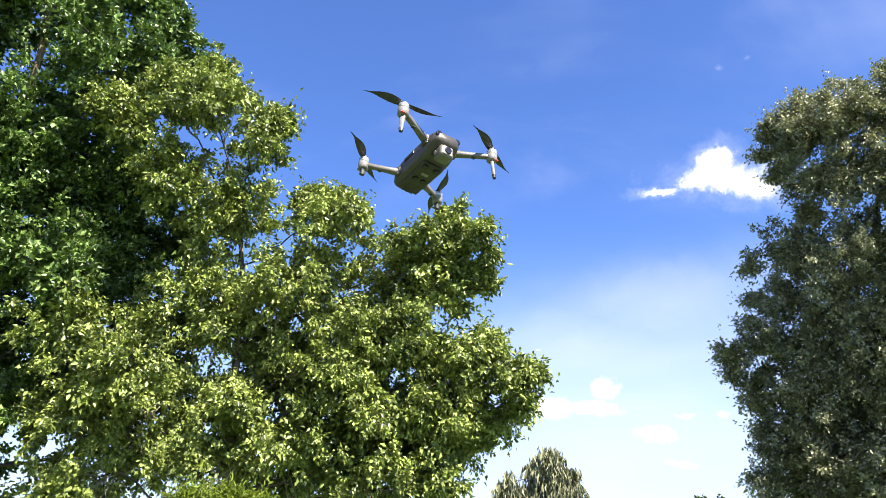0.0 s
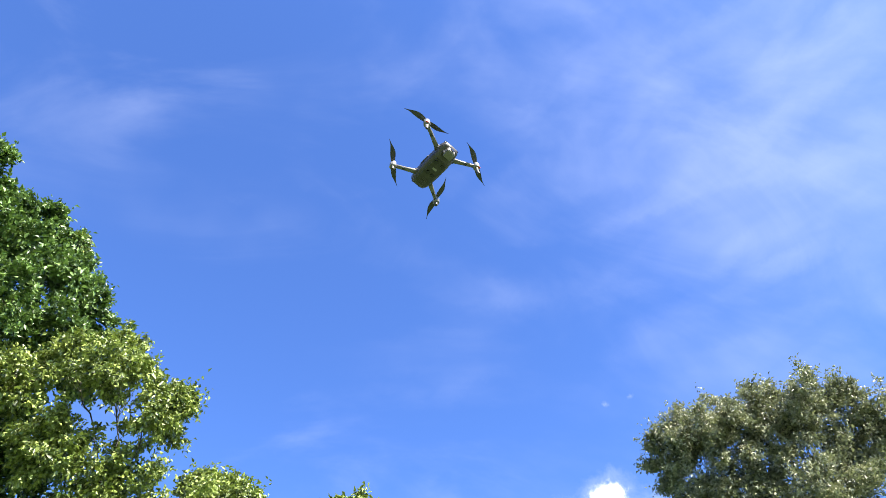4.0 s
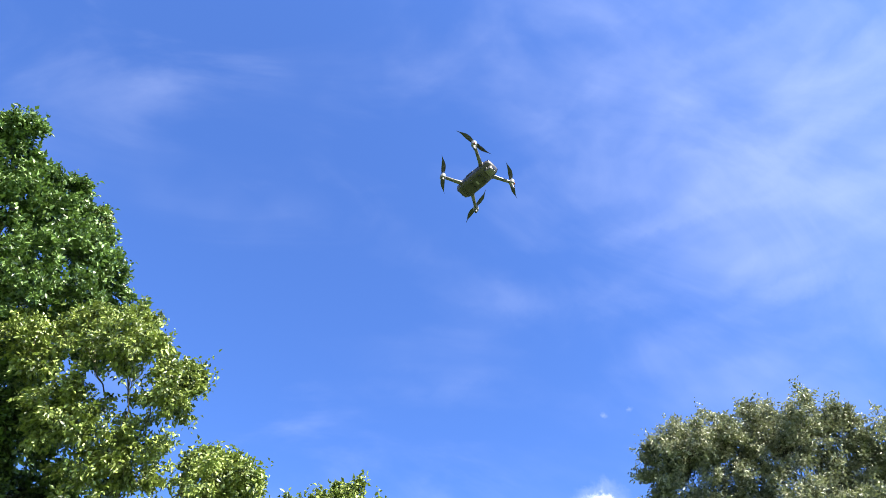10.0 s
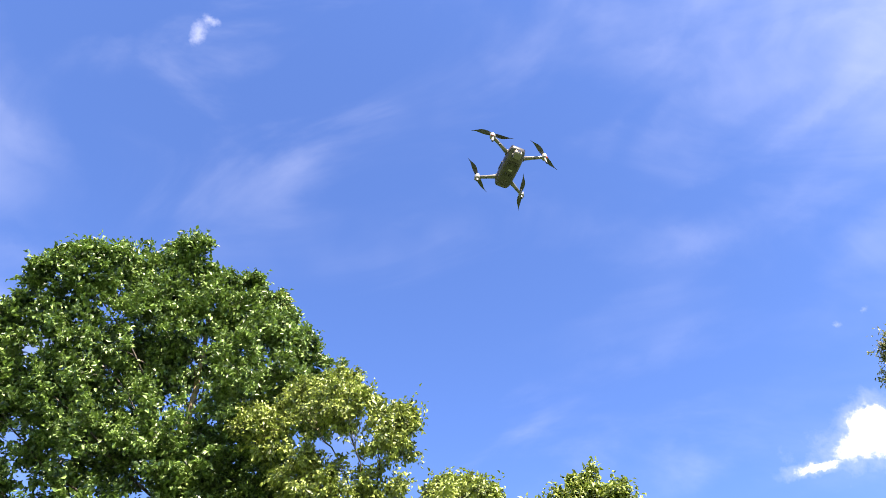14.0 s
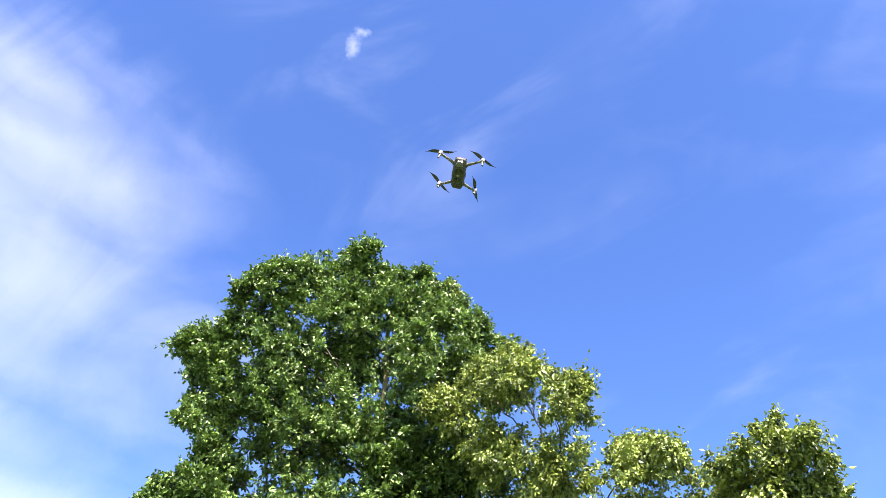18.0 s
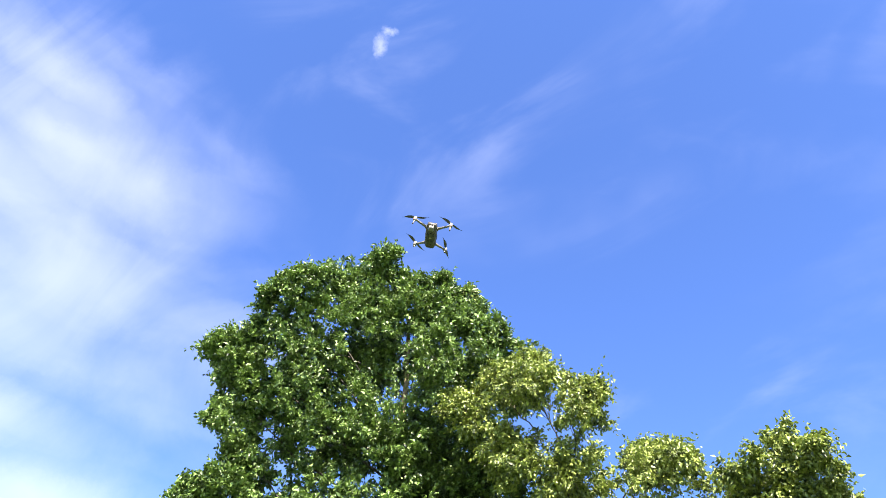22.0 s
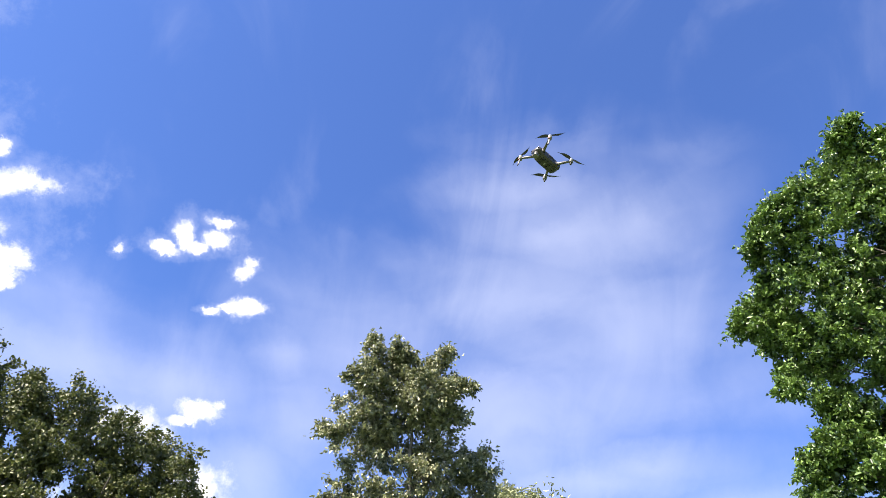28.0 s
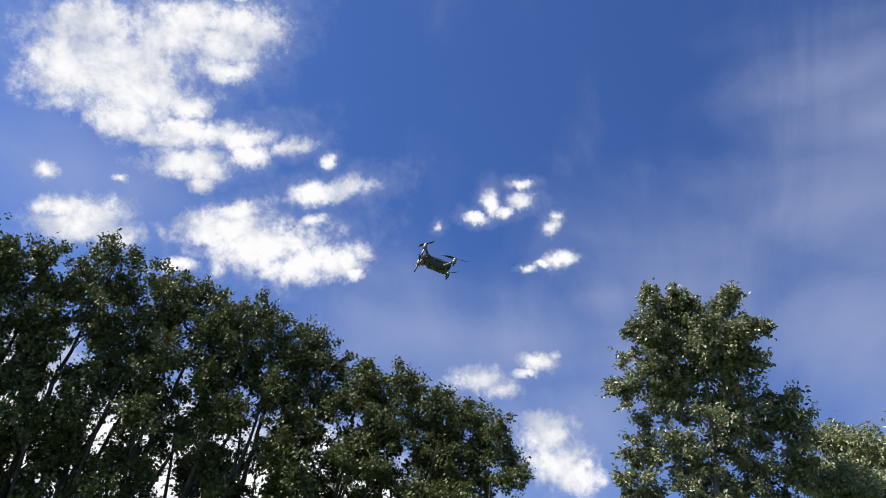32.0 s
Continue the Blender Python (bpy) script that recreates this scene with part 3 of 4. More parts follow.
# ---- trees ----
TALL_BACK = [
    (-10.49, 14.98, 16.31, 1.90), (-8.39, 15.99, 15.40, 1.86), (-12.09, 14.46, 13.93, 1.84), (-10.20, 16.15, 12.47, 2.19),
    (-7.81, 17.50, 12.62, 2.02), (-12.34, 15.06, 10.00, 1.91), (-10.10, 16.84, 9.20, 2.09), (-7.62, 18.08, 9.66, 1.93),
    (-12.88, 15.91, 6.75, 1.85), (-10.51, 17.30, 6.22, 2.01), (-8.20, 18.62, 6.68, 2.03),
]
TALL_INNER = [
    (-12.47, 13.60, 11.47, 0.76), (-6.49, 18.10, 10.61, 1.45), (-7.02, 18.46, 8.61, 1.59), (-8.74, 18.11, 7.63, 1.42),
    (-7.26, 18.59, 6.59, 1.54), (-9.97, 15.17, 14.44, 1.15), (-13.78, 13.04, 8.43, 0.57), (-5.63, 16.37, 15.11, 0.90),
    (-5.24, 16.31, 13.56, 0.99), (-5.42, 16.22, 15.50, 0.73), (-4.87, 17.00, 15.01, 0.70), (-8.35, 13.78, 18.14, 0.43),
    (-13.17, 13.82, 4.29, 0.93), (-12.59, 15.39, 4.23, 1.45), (-10.83, 16.40, 4.17, 1.60), (-8.75, 17.12, 4.35, 1.58),
    (-13.10, 14.69, 3.14, 1.39), (-11.68, 16.24, 3.01, 1.73), (-9.53, 16.82, 3.05, 1.69), (-12.48, 12.65, 13.65, 0.86),
    (-12.46, 12.61, 14.26, 0.84), (-13.12, 13.88, 8.56, 0.87), (-8.40, 15.65, 9.99, 1.03), (-8.32, 15.42, 11.27, 0.97),
    (-8.73, 15.57, 9.22, 0.78), (-8.41, 14.35, 16.68, 1.09), (-9.33, 14.19, 16.49, 1.14), (-7.42, 15.26, 16.39, 1.14),
    (-8.05, 16.50, 11.01, 1.13), (-7.05, 16.94, 10.51, 1.28), (-5.93, 17.08, 11.23, 1.33), (-7.66, 17.33, 9.52, 1.28),
    (-6.19, 17.80, 9.34, 1.32), (-4.82, 18.42, 10.36, 1.26), (-12.68, 12.87, 10.07, 0.49), (-13.75, 13.26, 3.99, 0.36),
    (-13.72, 13.23, 4.31, 0.33), (-11.57, 11.85, 15.76, 0.33), (-6.87, 15.71, 17.46, 0.53), (-8.26, 14.54, 17.51, 0.51),
    (-6.34, 16.06, 17.31, 0.39), (-7.15, 15.12, 17.92, 0.35), (-8.82, 13.59, 18.04, 0.33), (-6.14, 16.33, 17.10, 0.33),
    (-7.12, 15.09, 17.93, 0.33), (-8.44, 13.71, 18.17, 0.33), (-6.42, 15.79, 17.55, 0.33), (-7.58, 14.82, 17.62, 0.33),
    (-5.77, 16.76, 16.80, 0.33), (-12.81, 12.95, 9.65, 0.80), (-12.39, 13.14, 10.11, 0.70), (-12.48, 13.30, 9.78, 1.02),
    (-12.41, 14.09, 10.93, 1.06), (-12.79, 12.42, 14.57, 0.58), (-9.97, 12.35, 16.52, 0.46), (-13.00, 12.76, 12.78, 0.40),
    (-13.28, 12.66, 9.18, 0.40), (-12.25, 12.29, 11.44, 0.37), (-12.27, 12.10, 11.61, 0.34), (-11.48, 11.84, 15.83, 0.37),
    (-13.39, 11.92, 14.32, 0.36), (-10.38, 12.03, 16.43, 0.33), (-10.65, 11.88, 16.31, 0.33), (-11.72, 11.95, 15.51, 0.33),
    (-12.84, 12.46, 13.26, 0.33), (-10.74, 11.83, 16.25, 0.33), (-11.53, 11.82, 15.79, 0.33), (-12.98, 12.56, 9.91, 0.33),
    (-11.02, 11.79, 16.04, 0.33),
]
TALL_CROWN = [
    (-8.80, 13.84, 17.60, 0.94), (-10.12, 14.01, 17.38, 1.34), (-10.72, 12.36, 15.90, 1.11), (-7.43, 15.61, 17.23, 1.09),
    (-6.12, 15.46, 15.65, 1.05), (-11.65, 12.53, 15.09, 0.99), (-13.23, 12.24, 14.24, 0.80), (-10.60, 13.57, 14.44, 1.93),
    (-8.57, 14.84, 15.33, 1.80), (-6.58, 15.33, 13.95, 1.89), (-12.54, 13.26, 12.88, 1.22), (-10.89, 14.38, 12.30, 2.00),
    (-8.70, 15.46, 12.16, 2.07), (-7.17, 17.04, 12.03, 1.94), (-13.06, 13.09, 9.09, 1.03), (-12.13, 14.17, 9.23, 1.66),
    (-10.15, 15.00, 9.58, 1.82), (-7.38, 16.16, 8.80, 1.69), (-12.85, 13.81, 7.72, 1.14), (-11.43, 14.79, 7.13, 1.69),
    (-10.34, 16.70, 8.27, 1.72), (-12.64, 14.23, 5.40, 1.19), (-11.00, 15.37, 5.34, 1.88), (-8.93, 16.63, 5.78, 1.89),
]
TALL_TRUNK = [
    (-9.63, 16.65, -0.10), (-9.63, 16.65, 6.32), (-9.03, 16.50, 8.22), (-8.78, 16.34, 11.04),
    (-8.36, 15.60, 14.02), (-8.22, 15.06, 16.06), (-8.51, 14.43, 17.82),
]
# openings through the crown, and where the trunk shows
TALL_GAPS = [
    ((-8.25, 9.13, 5.92), (-17.59, 18.27, 10.48), 0.36),
    ((-8.42, 8.99, 5.66), (-17.90, 17.98, 9.97), 0.26),
    ((-8.02, 9.32, 6.01), (-17.13, 18.66, 10.66), 0.26),
    ((-7.21, 9.85, 11.63), (-15.63, 19.81, 21.86), 0.21),
    ((-6.74, 10.13, 11.26), (-14.72, 20.42, 21.19), 0.20),
    ((-7.74, 9.52, 8.63), (-16.62, 19.10, 15.87), 0.17),
    ((-8.63, 8.81, 6.32), (-18.30, 17.62, 11.26), 0.21),
    ((-6.38, 10.34, 9.60), (-14.05, 20.86, 17.91), 0.17),
    ((-8.30, 9.10, 9.38), (-17.69, 18.22, 17.32), 0.15),
    ((-4.97, 9.88, 10.57), (-8.56, 15.65, 15.89), 0.27),
    ((-4.94, 9.90, 10.07), (-8.53, 15.68, 15.09), 0.27),
    ((-4.91, 9.92, 9.50), (-8.46, 15.72, 14.21), 0.27),
    ((-5.08, 9.92, 5.58), (-8.71, 15.68, 8.05), 0.36),
    ((-5.12, 9.90, 5.22), (-8.79, 15.66, 7.47), 0.36),
    ((-5.19, 9.89, 4.80), (-8.88, 15.62, 6.83), 0.36),
]
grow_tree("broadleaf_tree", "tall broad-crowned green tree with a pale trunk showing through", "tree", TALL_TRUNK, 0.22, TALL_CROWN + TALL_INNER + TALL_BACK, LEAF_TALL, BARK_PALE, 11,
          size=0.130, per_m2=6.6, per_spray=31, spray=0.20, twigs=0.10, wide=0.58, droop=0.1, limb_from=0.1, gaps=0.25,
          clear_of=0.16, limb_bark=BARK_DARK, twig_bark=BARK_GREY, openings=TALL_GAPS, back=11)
LIGHT_BACK = [
    (-3.80, 16.40, 10.73, 1.57), (-1.46, 17.47, 8.77, 1.76), (0.53, 17.53, 8.46, 1.39), (-4.12, 17.09, 7.76, 1.95),
    (-2.07, 17.89, 6.56, 1.86), (0.26, 18.21, 6.40, 1.64), (1.86, 18.22, 5.99, 1.42), (-4.69, 17.52, 5.23, 1.88),
    (-2.07, 18.22, 4.67, 1.80), (0.67, 18.24, 4.54, 1.67), (-10.00, 19.00, 3.20, 2.00), (-7.00, 19.50, 3.40, 2.00),
    (-4.00, 19.80, 3.40, 2.00), (-1.20, 19.80, 3.20, 1.90), (0.90, 19.20, 3.00, 1.50), (-12.30, 17.30, 3.00, 1.80),
]
LIGHT_LOWER = [
    (3.25, 15.65, 6.65, 0.39), (2.50, 15.62, 7.23, 0.39), (3.42, 15.39, 6.37, 0.39), (3.14, 15.46, 6.16, 0.74),
    (2.42, 15.04, 9.64, 0.36), (1.74, 15.08, 9.98, 0.40), (2.32, 14.77, 9.38, 0.40), (0.60, 15.08, 9.31, 0.43),
    (-0.47, 15.08, 9.95, 0.39), (-6.54, 15.82, 7.26, 1.08), (-5.33, 16.43, 6.82, 1.37), (-6.34, 16.40, 5.48, 1.31),
    (-4.90, 16.93, 5.00, 1.35), (-3.47, 17.22, 5.93, 1.43), (-3.66, 16.82, 7.91, 1.19), (-2.01, 17.51, 7.17, 1.37),
    (-5.88, 16.36, 4.10, 1.26), (-1.30, 17.84, 4.92, 1.46), (0.49, 17.89, 5.60, 1.52), (2.24, 17.76, 5.40, 1.01),
    (1.41, 15.66, 8.33, 0.72), (2.27, 15.91, 6.70, 0.98), (2.11, 15.45, 8.37, 0.39), (1.18, 15.69, 8.89, 0.93),
    (1.93, 15.52, 9.49, 0.64), (1.68, 16.26, 5.97, 1.15), (3.01, 16.18, 5.82, 0.68), (0.21, 15.80, 7.51, 1.28),
    (-0.64, 16.18, 6.46, 1.39), (2.79, 15.80, 7.08, 0.39), (3.52, 15.90, 6.55, 0.39), (-2.56, 15.33, 12.22, 0.48),
    (-2.68, 15.41, 12.31, 0.53), (-2.54, 15.75, 12.53, 0.41), (-2.57, 16.02, 11.96, 0.34), (-1.09, 16.59, 11.04, 0.43),
    (-2.74, 15.89, 12.75, 0.45), (-0.57, 16.61, 10.76, 0.40), (-0.79, 16.57, 10.90, 0.40), (-1.53, 16.58, 11.14, 0.35),
    (-2.51, 15.83, 12.41, 0.34), (-1.53, 16.43, 10.97, 0.41), (-0.60, 16.61, 10.66, 0.49), (-0.72, 15.55, 6.58, 0.81),
    (1.03, 15.83, 6.97, 0.86), (2.08, 15.54, 6.83, 0.70), (0.01, 16.02, 5.63, 1.03), (1.59, 15.95, 5.47, 0.97),
    (-1.59, 16.02, 5.16, 1.06), (0.00, 16.29, 4.38, 1.12), (1.51, 16.29, 4.34, 0.86), (-2.70, 15.64, 5.79, 0.77),
    (-5.86, 15.03, 12.12, 1.03), (-5.01, 15.03, 12.79, 0.94), (-3.91, 15.30, 13.38, 0.68), (-1.89, 16.71, 10.76, 0.54),
    (2.37, 15.26, 8.74, 0.41), (2.55, 14.92, 9.06, 0.28), (-2.37, 15.75, 12.62, 0.28), (1.12, 14.97, 9.54, 0.28),
    (-2.48, 16.20, 11.90, 0.28), (1.94, 15.64, 7.96, 0.28), (-6.35, 15.87, 17.53, 0.28), (2.50, 15.42, 8.38, 0.28),
    (-2.41, 15.70, 12.64, 0.28), (-2.38, 15.76, 12.61, 0.28), (-3.12, 15.66, 13.01, 0.28),
]
LIGHT_CROWN = [
    (-3.94, 14.49, 12.22, 1.08), (-2.87, 14.94, 11.78, 0.78), (-2.57, 15.59, 12.40, 0.46), (-1.15, 15.49, 9.87, 0.87),
    (-0.40, 16.15, 10.28, 0.52), (1.75, 16.30, 10.26, 0.68), (2.09, 15.60, 9.70, 0.61), (1.63, 15.72, 8.78, 0.77),
    (0.35, 15.98, 9.17, 1.00), (-3.21, 15.88, 10.24, 1.25), (-4.71, 15.19, 10.71, 1.21), (-1.80, 15.85, 8.47, 1.51),
    (0.18, 16.56, 7.70, 1.38), (-3.94, 16.25, 8.06, 1.59), (1.71, 16.63, 7.08, 0.89), (2.58, 16.79, 7.24, 0.71),
    (-1.89, 17.31, 6.80, 1.67), (0.55, 17.23, 5.98, 1.40), (-5.00, 15.72, 5.97, 1.52), (-3.17, 16.38, 5.03, 1.45),
    (-1.12, 16.73, 4.73, 1.51), (1.12, 17.03, 4.65, 1.32), (2.43, 16.51, 5.64, 1.00), (2.25, 16.88, 4.98, 0.67),
]
LIGHT_TRUNK = [
    (-3.00, 17.00, -0.10), (-3.00, 17.00, 4.70), (-3.10, 16.90, 8.00), (-3.40, 16.70, 11.00),
]
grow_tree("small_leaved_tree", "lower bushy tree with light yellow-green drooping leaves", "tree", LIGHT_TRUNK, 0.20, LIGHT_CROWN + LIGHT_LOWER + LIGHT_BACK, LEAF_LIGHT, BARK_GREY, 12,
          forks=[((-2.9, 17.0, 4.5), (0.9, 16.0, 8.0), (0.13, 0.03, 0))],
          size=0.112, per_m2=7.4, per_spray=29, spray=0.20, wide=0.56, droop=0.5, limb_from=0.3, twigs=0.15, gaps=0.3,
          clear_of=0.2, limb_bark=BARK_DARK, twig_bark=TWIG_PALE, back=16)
GREY_CROWN = [
    (11.37, 15.43, 13.25, 1.23), (12.19, 15.01, 13.44, 1.25), (13.39, 15.02, 13.95, 1.39), (13.92, 14.29, 13.23, 1.68),
    (11.46, 15.76, 11.96, 1.15), (12.78, 15.46, 11.86, 1.73), (11.09, 17.23, 10.32, 1.19), (11.84, 16.20, 9.95, 1.43),
    (13.43, 16.13, 9.78, 1.86), (13.82, 14.14, 10.88, 1.72), (10.31, 18.07, 8.00, 0.99), (11.30, 17.65, 8.17, 1.39),
    (12.29, 16.90, 7.61, 1.70), (13.58, 16.21, 7.49, 1.93), (11.02, 18.48, 6.49, 1.10), (11.81, 18.47, 5.61, 1.38),
    (12.62, 16.73, 5.41, 1.75), (11.04, 18.55, 4.36, 1.21), (12.21, 17.91, 3.83, 1.65), (13.49, 16.08, 5.11, 1.96),
    (14.06, 14.42, 8.23, 1.92), (11.25, 17.40, 6.82, 1.34), (11.98, 17.06, 6.23, 1.52), (12.93, 16.55, 6.72, 1.78),
    (11.55, 17.81, 4.64, 1.53), (12.33, 16.82, 4.38, 1.73), (10.76, 17.72, 5.46, 0.96), (11.79, 16.73, 8.74, 1.28),
    (11.35, 16.00, 13.92, 0.83), (11.26, 16.39, 13.10, 0.91), (14.57, 13.53, 13.75, 0.74), (15.02, 13.97, 12.63, 1.21),
    (15.59, 13.20, 12.74, 1.18), (15.60, 13.74, 12.04, 1.21), (14.99, 13.31, 13.46, 0.64), (11.03, 16.93, 12.53, 0.43),
    (10.59, 16.55, 13.53, 0.39), (10.61, 16.90, 13.01, 0.39), (10.90, 17.76, 9.31, 1.04), (10.17, 18.12, 5.06, 0.78),
    (10.20, 18.36, 7.11, 0.66), (9.89, 18.33, 4.53, 0.59), (11.40, 16.62, 11.16, 0.59), (9.60, 18.53, 7.75, 0.54),
    (10.00, 18.13, 5.75, 0.44), (10.28, 17.82, 10.12, 0.43), (9.72, 18.58, 7.30, 0.39), (10.75, 16.31, 13.73, 0.39),
    (10.05, 18.56, 6.55, 0.39),
]
GREY_TRUNK = [
    (12.69, 16.87, -0.10), (12.69, 16.87, 5.38), (12.88, 16.70, 8.17), (13.15, 16.46, 10.92),
    (13.55, 16.12, 13.17),
]
grow_tree("grey_willow_tree", "dense rounded willow tree with dull grey-green leaves", "tree", GREY_TRUNK, 0.30, GREY_CROWN, LEAF_GREY, BARK_DARK, 13,
          size=0.094, per_m2=8.4, per_spray=34, spray=0.22, wide=0.52, droop=0.2, gaps=0.1, clear_of=0.2)
ASPEN_CROWN = [
    (-20.98, 1.79, 16.44, 0.82), (-20.39, 2.78, 16.26, 0.77), (-20.74, 4.07, 16.43, 0.65), (-20.19, 3.65, 14.57, 1.31),
    (-20.99, 1.81, 14.85, 1.09), (-20.01, 4.91, 15.12, 0.39), (-20.98, 4.27, 14.28, 0.88), (-20.92, 0.91, 13.19, 0.81),
    (-21.65, 2.32, 13.36, 1.45), (-21.28, 4.06, 12.29, 1.46), (-21.44, 5.35, 12.45, 0.64), (-21.71, 1.06, 11.32, 0.94),
    (-21.62, 2.66, 11.02, 1.55), (-21.79, 4.66, 10.85, 1.33), (-21.62, 5.82, 11.59, 0.61), (-21.87, 1.08, 9.88, 1.10),
    (-22.41, 3.61, 9.55, 1.96), (-22.05, 5.35, 9.61, 1.03), (-20.17, 1.48, 16.49, 0.53), (-20.20, 2.44, 16.57, 0.51),
    (-19.98, 4.28, 16.52, 0.39), (-20.86, 3.29, 15.86, 0.91), (-20.46, 1.30, 15.35, 0.77), (-20.75, 4.03, 15.30, 1.06),
    (-19.98, 4.99, 15.10, 0.39), (-20.06, 5.25, 15.14, 0.29), (-21.39, 0.17, 13.48, 0.44), (-20.54, 4.85, 14.23, 0.49),
    (-21.18, 5.40, 13.04, 0.39), (-20.99, 1.62, 14.09, 0.98), (-21.21, 3.09, 14.43, 1.17), (-21.38, 4.16, 13.17, 0.99),
    (-20.76, 2.20, 15.74, 0.84), (-20.34, 2.95, 14.85, 0.86), (-20.64, 4.57, 15.50, 0.63), (-21.37, 1.10, 12.28, 0.41),
    (-20.86, 0.56, 14.34, 0.28), (-21.33, 6.02, 12.48, 0.70), (-21.84, 5.90, 10.98, 0.67), (-21.40, 6.30, 11.95, 0.28),
    (-21.07, 5.91, 13.15, 0.28), (-21.98, 6.18, 10.50, 0.28),
]
ASPEN_TRUNK = [
    (-21.32, 3.46, -0.10), (-21.32, 3.46, 10.24), (-21.33, 3.34, 13.27), (-21.34, 3.18, 16.34),
]
grow_tree("aspen_tree", "slim open-crowned tree with grey-green leaves and ragged edge", "tree", ASPEN_TRUNK, 0.15, ASPEN_CROWN, LEAF_ASPEN, BARK_GREY, 14,
          size=0.135, per_m2=4.9, per_spray=25, spray=0.23, gaps=0.45, wide=0.62, clear_of=0.2, droop=0.2)
PALE_CROWN = [
    (-25.41, 7.62, 13.36, 1.01), (-25.13, 8.41, 13.09, 1.09), (-24.20, 9.13, 12.21, 1.30), (-24.66, 6.65, 12.00, 0.78),
    (-23.94, 7.32, 11.24, 1.29), (-24.20, 8.46, 11.05, 1.46),
]
PALE_TRUNK = [
    (-31.63, 9.17, -0.10), (-31.63, 9.17, 14.62),
]
grow_tree("pale_willow_tree", "round pale green tree standing behind the aspen", "tree", PALE_TRUNK, 0.22, PALE_CROWN, LEAF_PALE, BARK_GREY, 15,
          size=0.19, per_m2=4.0, per_spray=30, spray=0.4, wide=0.4, droop=0.3)
# a row of poplars: place, size and turn
POPLARS = [
    (-12.86, -29.46, 1.09, 117.71), (-14.87, -28.11, 1.11, 355.42), (-16.56, -26.75, 1.11, 114.74), (-18.28, -25.18, 1.11, 283.88),
    (-19.87, -23.48, 1.10, 313.16), (-21.26, -21.72, 1.10, 140.79), (-22.58, -19.79, 1.08, 157.64), (-23.68, -17.85, 1.06, 134.19),
    (-24.58, -15.92, 1.04, 38.50), (-25.29, -14.00, 0.99, 172.43), (-25.85, -12.07, 0.94, 86.89), (-26.22, -10.21, 0.92, 92.57),
    (-26.42, -8.49, 0.89, 66.50), (-26.48, -6.91, 0.85, 69.79), (-26.41, -5.55, 0.78, 292.98),
]


def poplar(seed, label):
    """A poplar 17 m tall with several steep stems and an upright crown."""
    rng = np.random.default_rng(seed)
    lobes = []
    for k in range(20):
        h = 5.4 + 10.6 * (k + 0.5) / 20
        a, out_r = k * 2.4 + rng.uniform(-0.4, 0.4), (1.9 if k < 15 else 1.15) * rng.uniform(0.4, 1.15)
        lobes.append((out_r * math.cos(a), out_r * math.sin(a), h, rng.uniform(0.9, 1.3)))
    forks = [((0, 0, 2.2 + 0.8 * k), (1.5 * math.cos(2.1 * k + seed), 1.5 * math.sin(2.1 * k + seed), 9.5 + 1.2 * k), (0.13, 0.03, 0)) for k in range(4)]
    trunk = [(0, 0, -0.1), (0.1, 0.05, 3), (0.0, 0.15, 7), (0.15, 0.0, 11), (0.05, 0.05, 15.5)]
    return grow_tree("poplar_tree", label, "tree", trunk, 0.24, lobes, LEAF_POPLAR, BARK_DARK, seed, size=0.145, per_m2=2.1, per_spray=34, spray=0.32, gaps=0.3,
                     wide=0.7, droop=0.2, group="row of poplars", forks=forks, limb_from=0.2, twigs=0.25)


stock = [poplar(31 + k, "dark green poplar with steep forked stems in a close row") for k in range(4)]
for k, (x, y, size, turn) in enumerate(POPLARS):
    m = pose(x, y, -0.1, 0, 0, turn) @ Matrix.Diagonal((0.45 + 0.55 * size, 0.45 + 0.55 * size, 0.99 * size, 1))
    if k < 4:
        stock[k].matrix_world = m
    else:
        copy_thing(stock[(k * 3) % 4], m)
PURPLE_CROWN = [
    (-17.74, 8.47, 7.63, 1.14), (-16.93, 9.12, 7.30, 0.86), (-16.66, 9.67, 7.30, 0.65), (-16.51, 9.94, 7.69, 0.33),
    (-18.18, 9.50, 6.68, 0.88), (-16.86, 10.33, 7.25, 0.38), (-17.86, 8.73, 5.95, 1.11), (-16.40, 9.88, 5.85, 0.59),
    (-16.66, 10.77, 6.04, 0.59), (-15.42, 10.57, 5.79, 0.28), (-16.18, 9.15, 5.08, 0.79), (-16.91, 10.98, 5.45, 0.47),
    (-15.18, 10.50, 5.12, 0.27),
]
PURPLE_TRUNK = [
    (-17.32, 8.96, -0.10), (-17.32, 8.96, 4.86), (-17.53, 8.65, 6.77), (-17.57, 8.63, 7.67),
]
grow_tree("copper_beech", "open branched tree with dark purple leaves", "tree", PURPLE_TRUNK, 0.16, PURPLE_CROWN, LEAF_PURPLE, BARK_DARK, 41,
          size=0.07, per_m2=7.0, per_spray=38, spray=0.22, wide=0.6, clear_of=0.1, gaps=0.5, droop=0.2, twigs=0.5, back=6)
FEATHER_CROWN = [
    (-2.47, 11.86, 3.58, 0.25), (-1.92, 11.76, 3.57, 0.26), (-1.54, 11.71, 3.45, 0.21), (-3.02, 11.79, 3.09, 0.22),
    (-2.74, 12.07, 3.33, 0.24), (-2.43, 12.03, 3.22, 0.22), (-2.80, 11.49, 2.84, 0.28), (-2.40, 11.62, 2.81, 0.31),
]
FEATHER_TRUNK = [
    (-3.10, 12.67, -0.10), (-3.10, 12.67, 3.58),
]
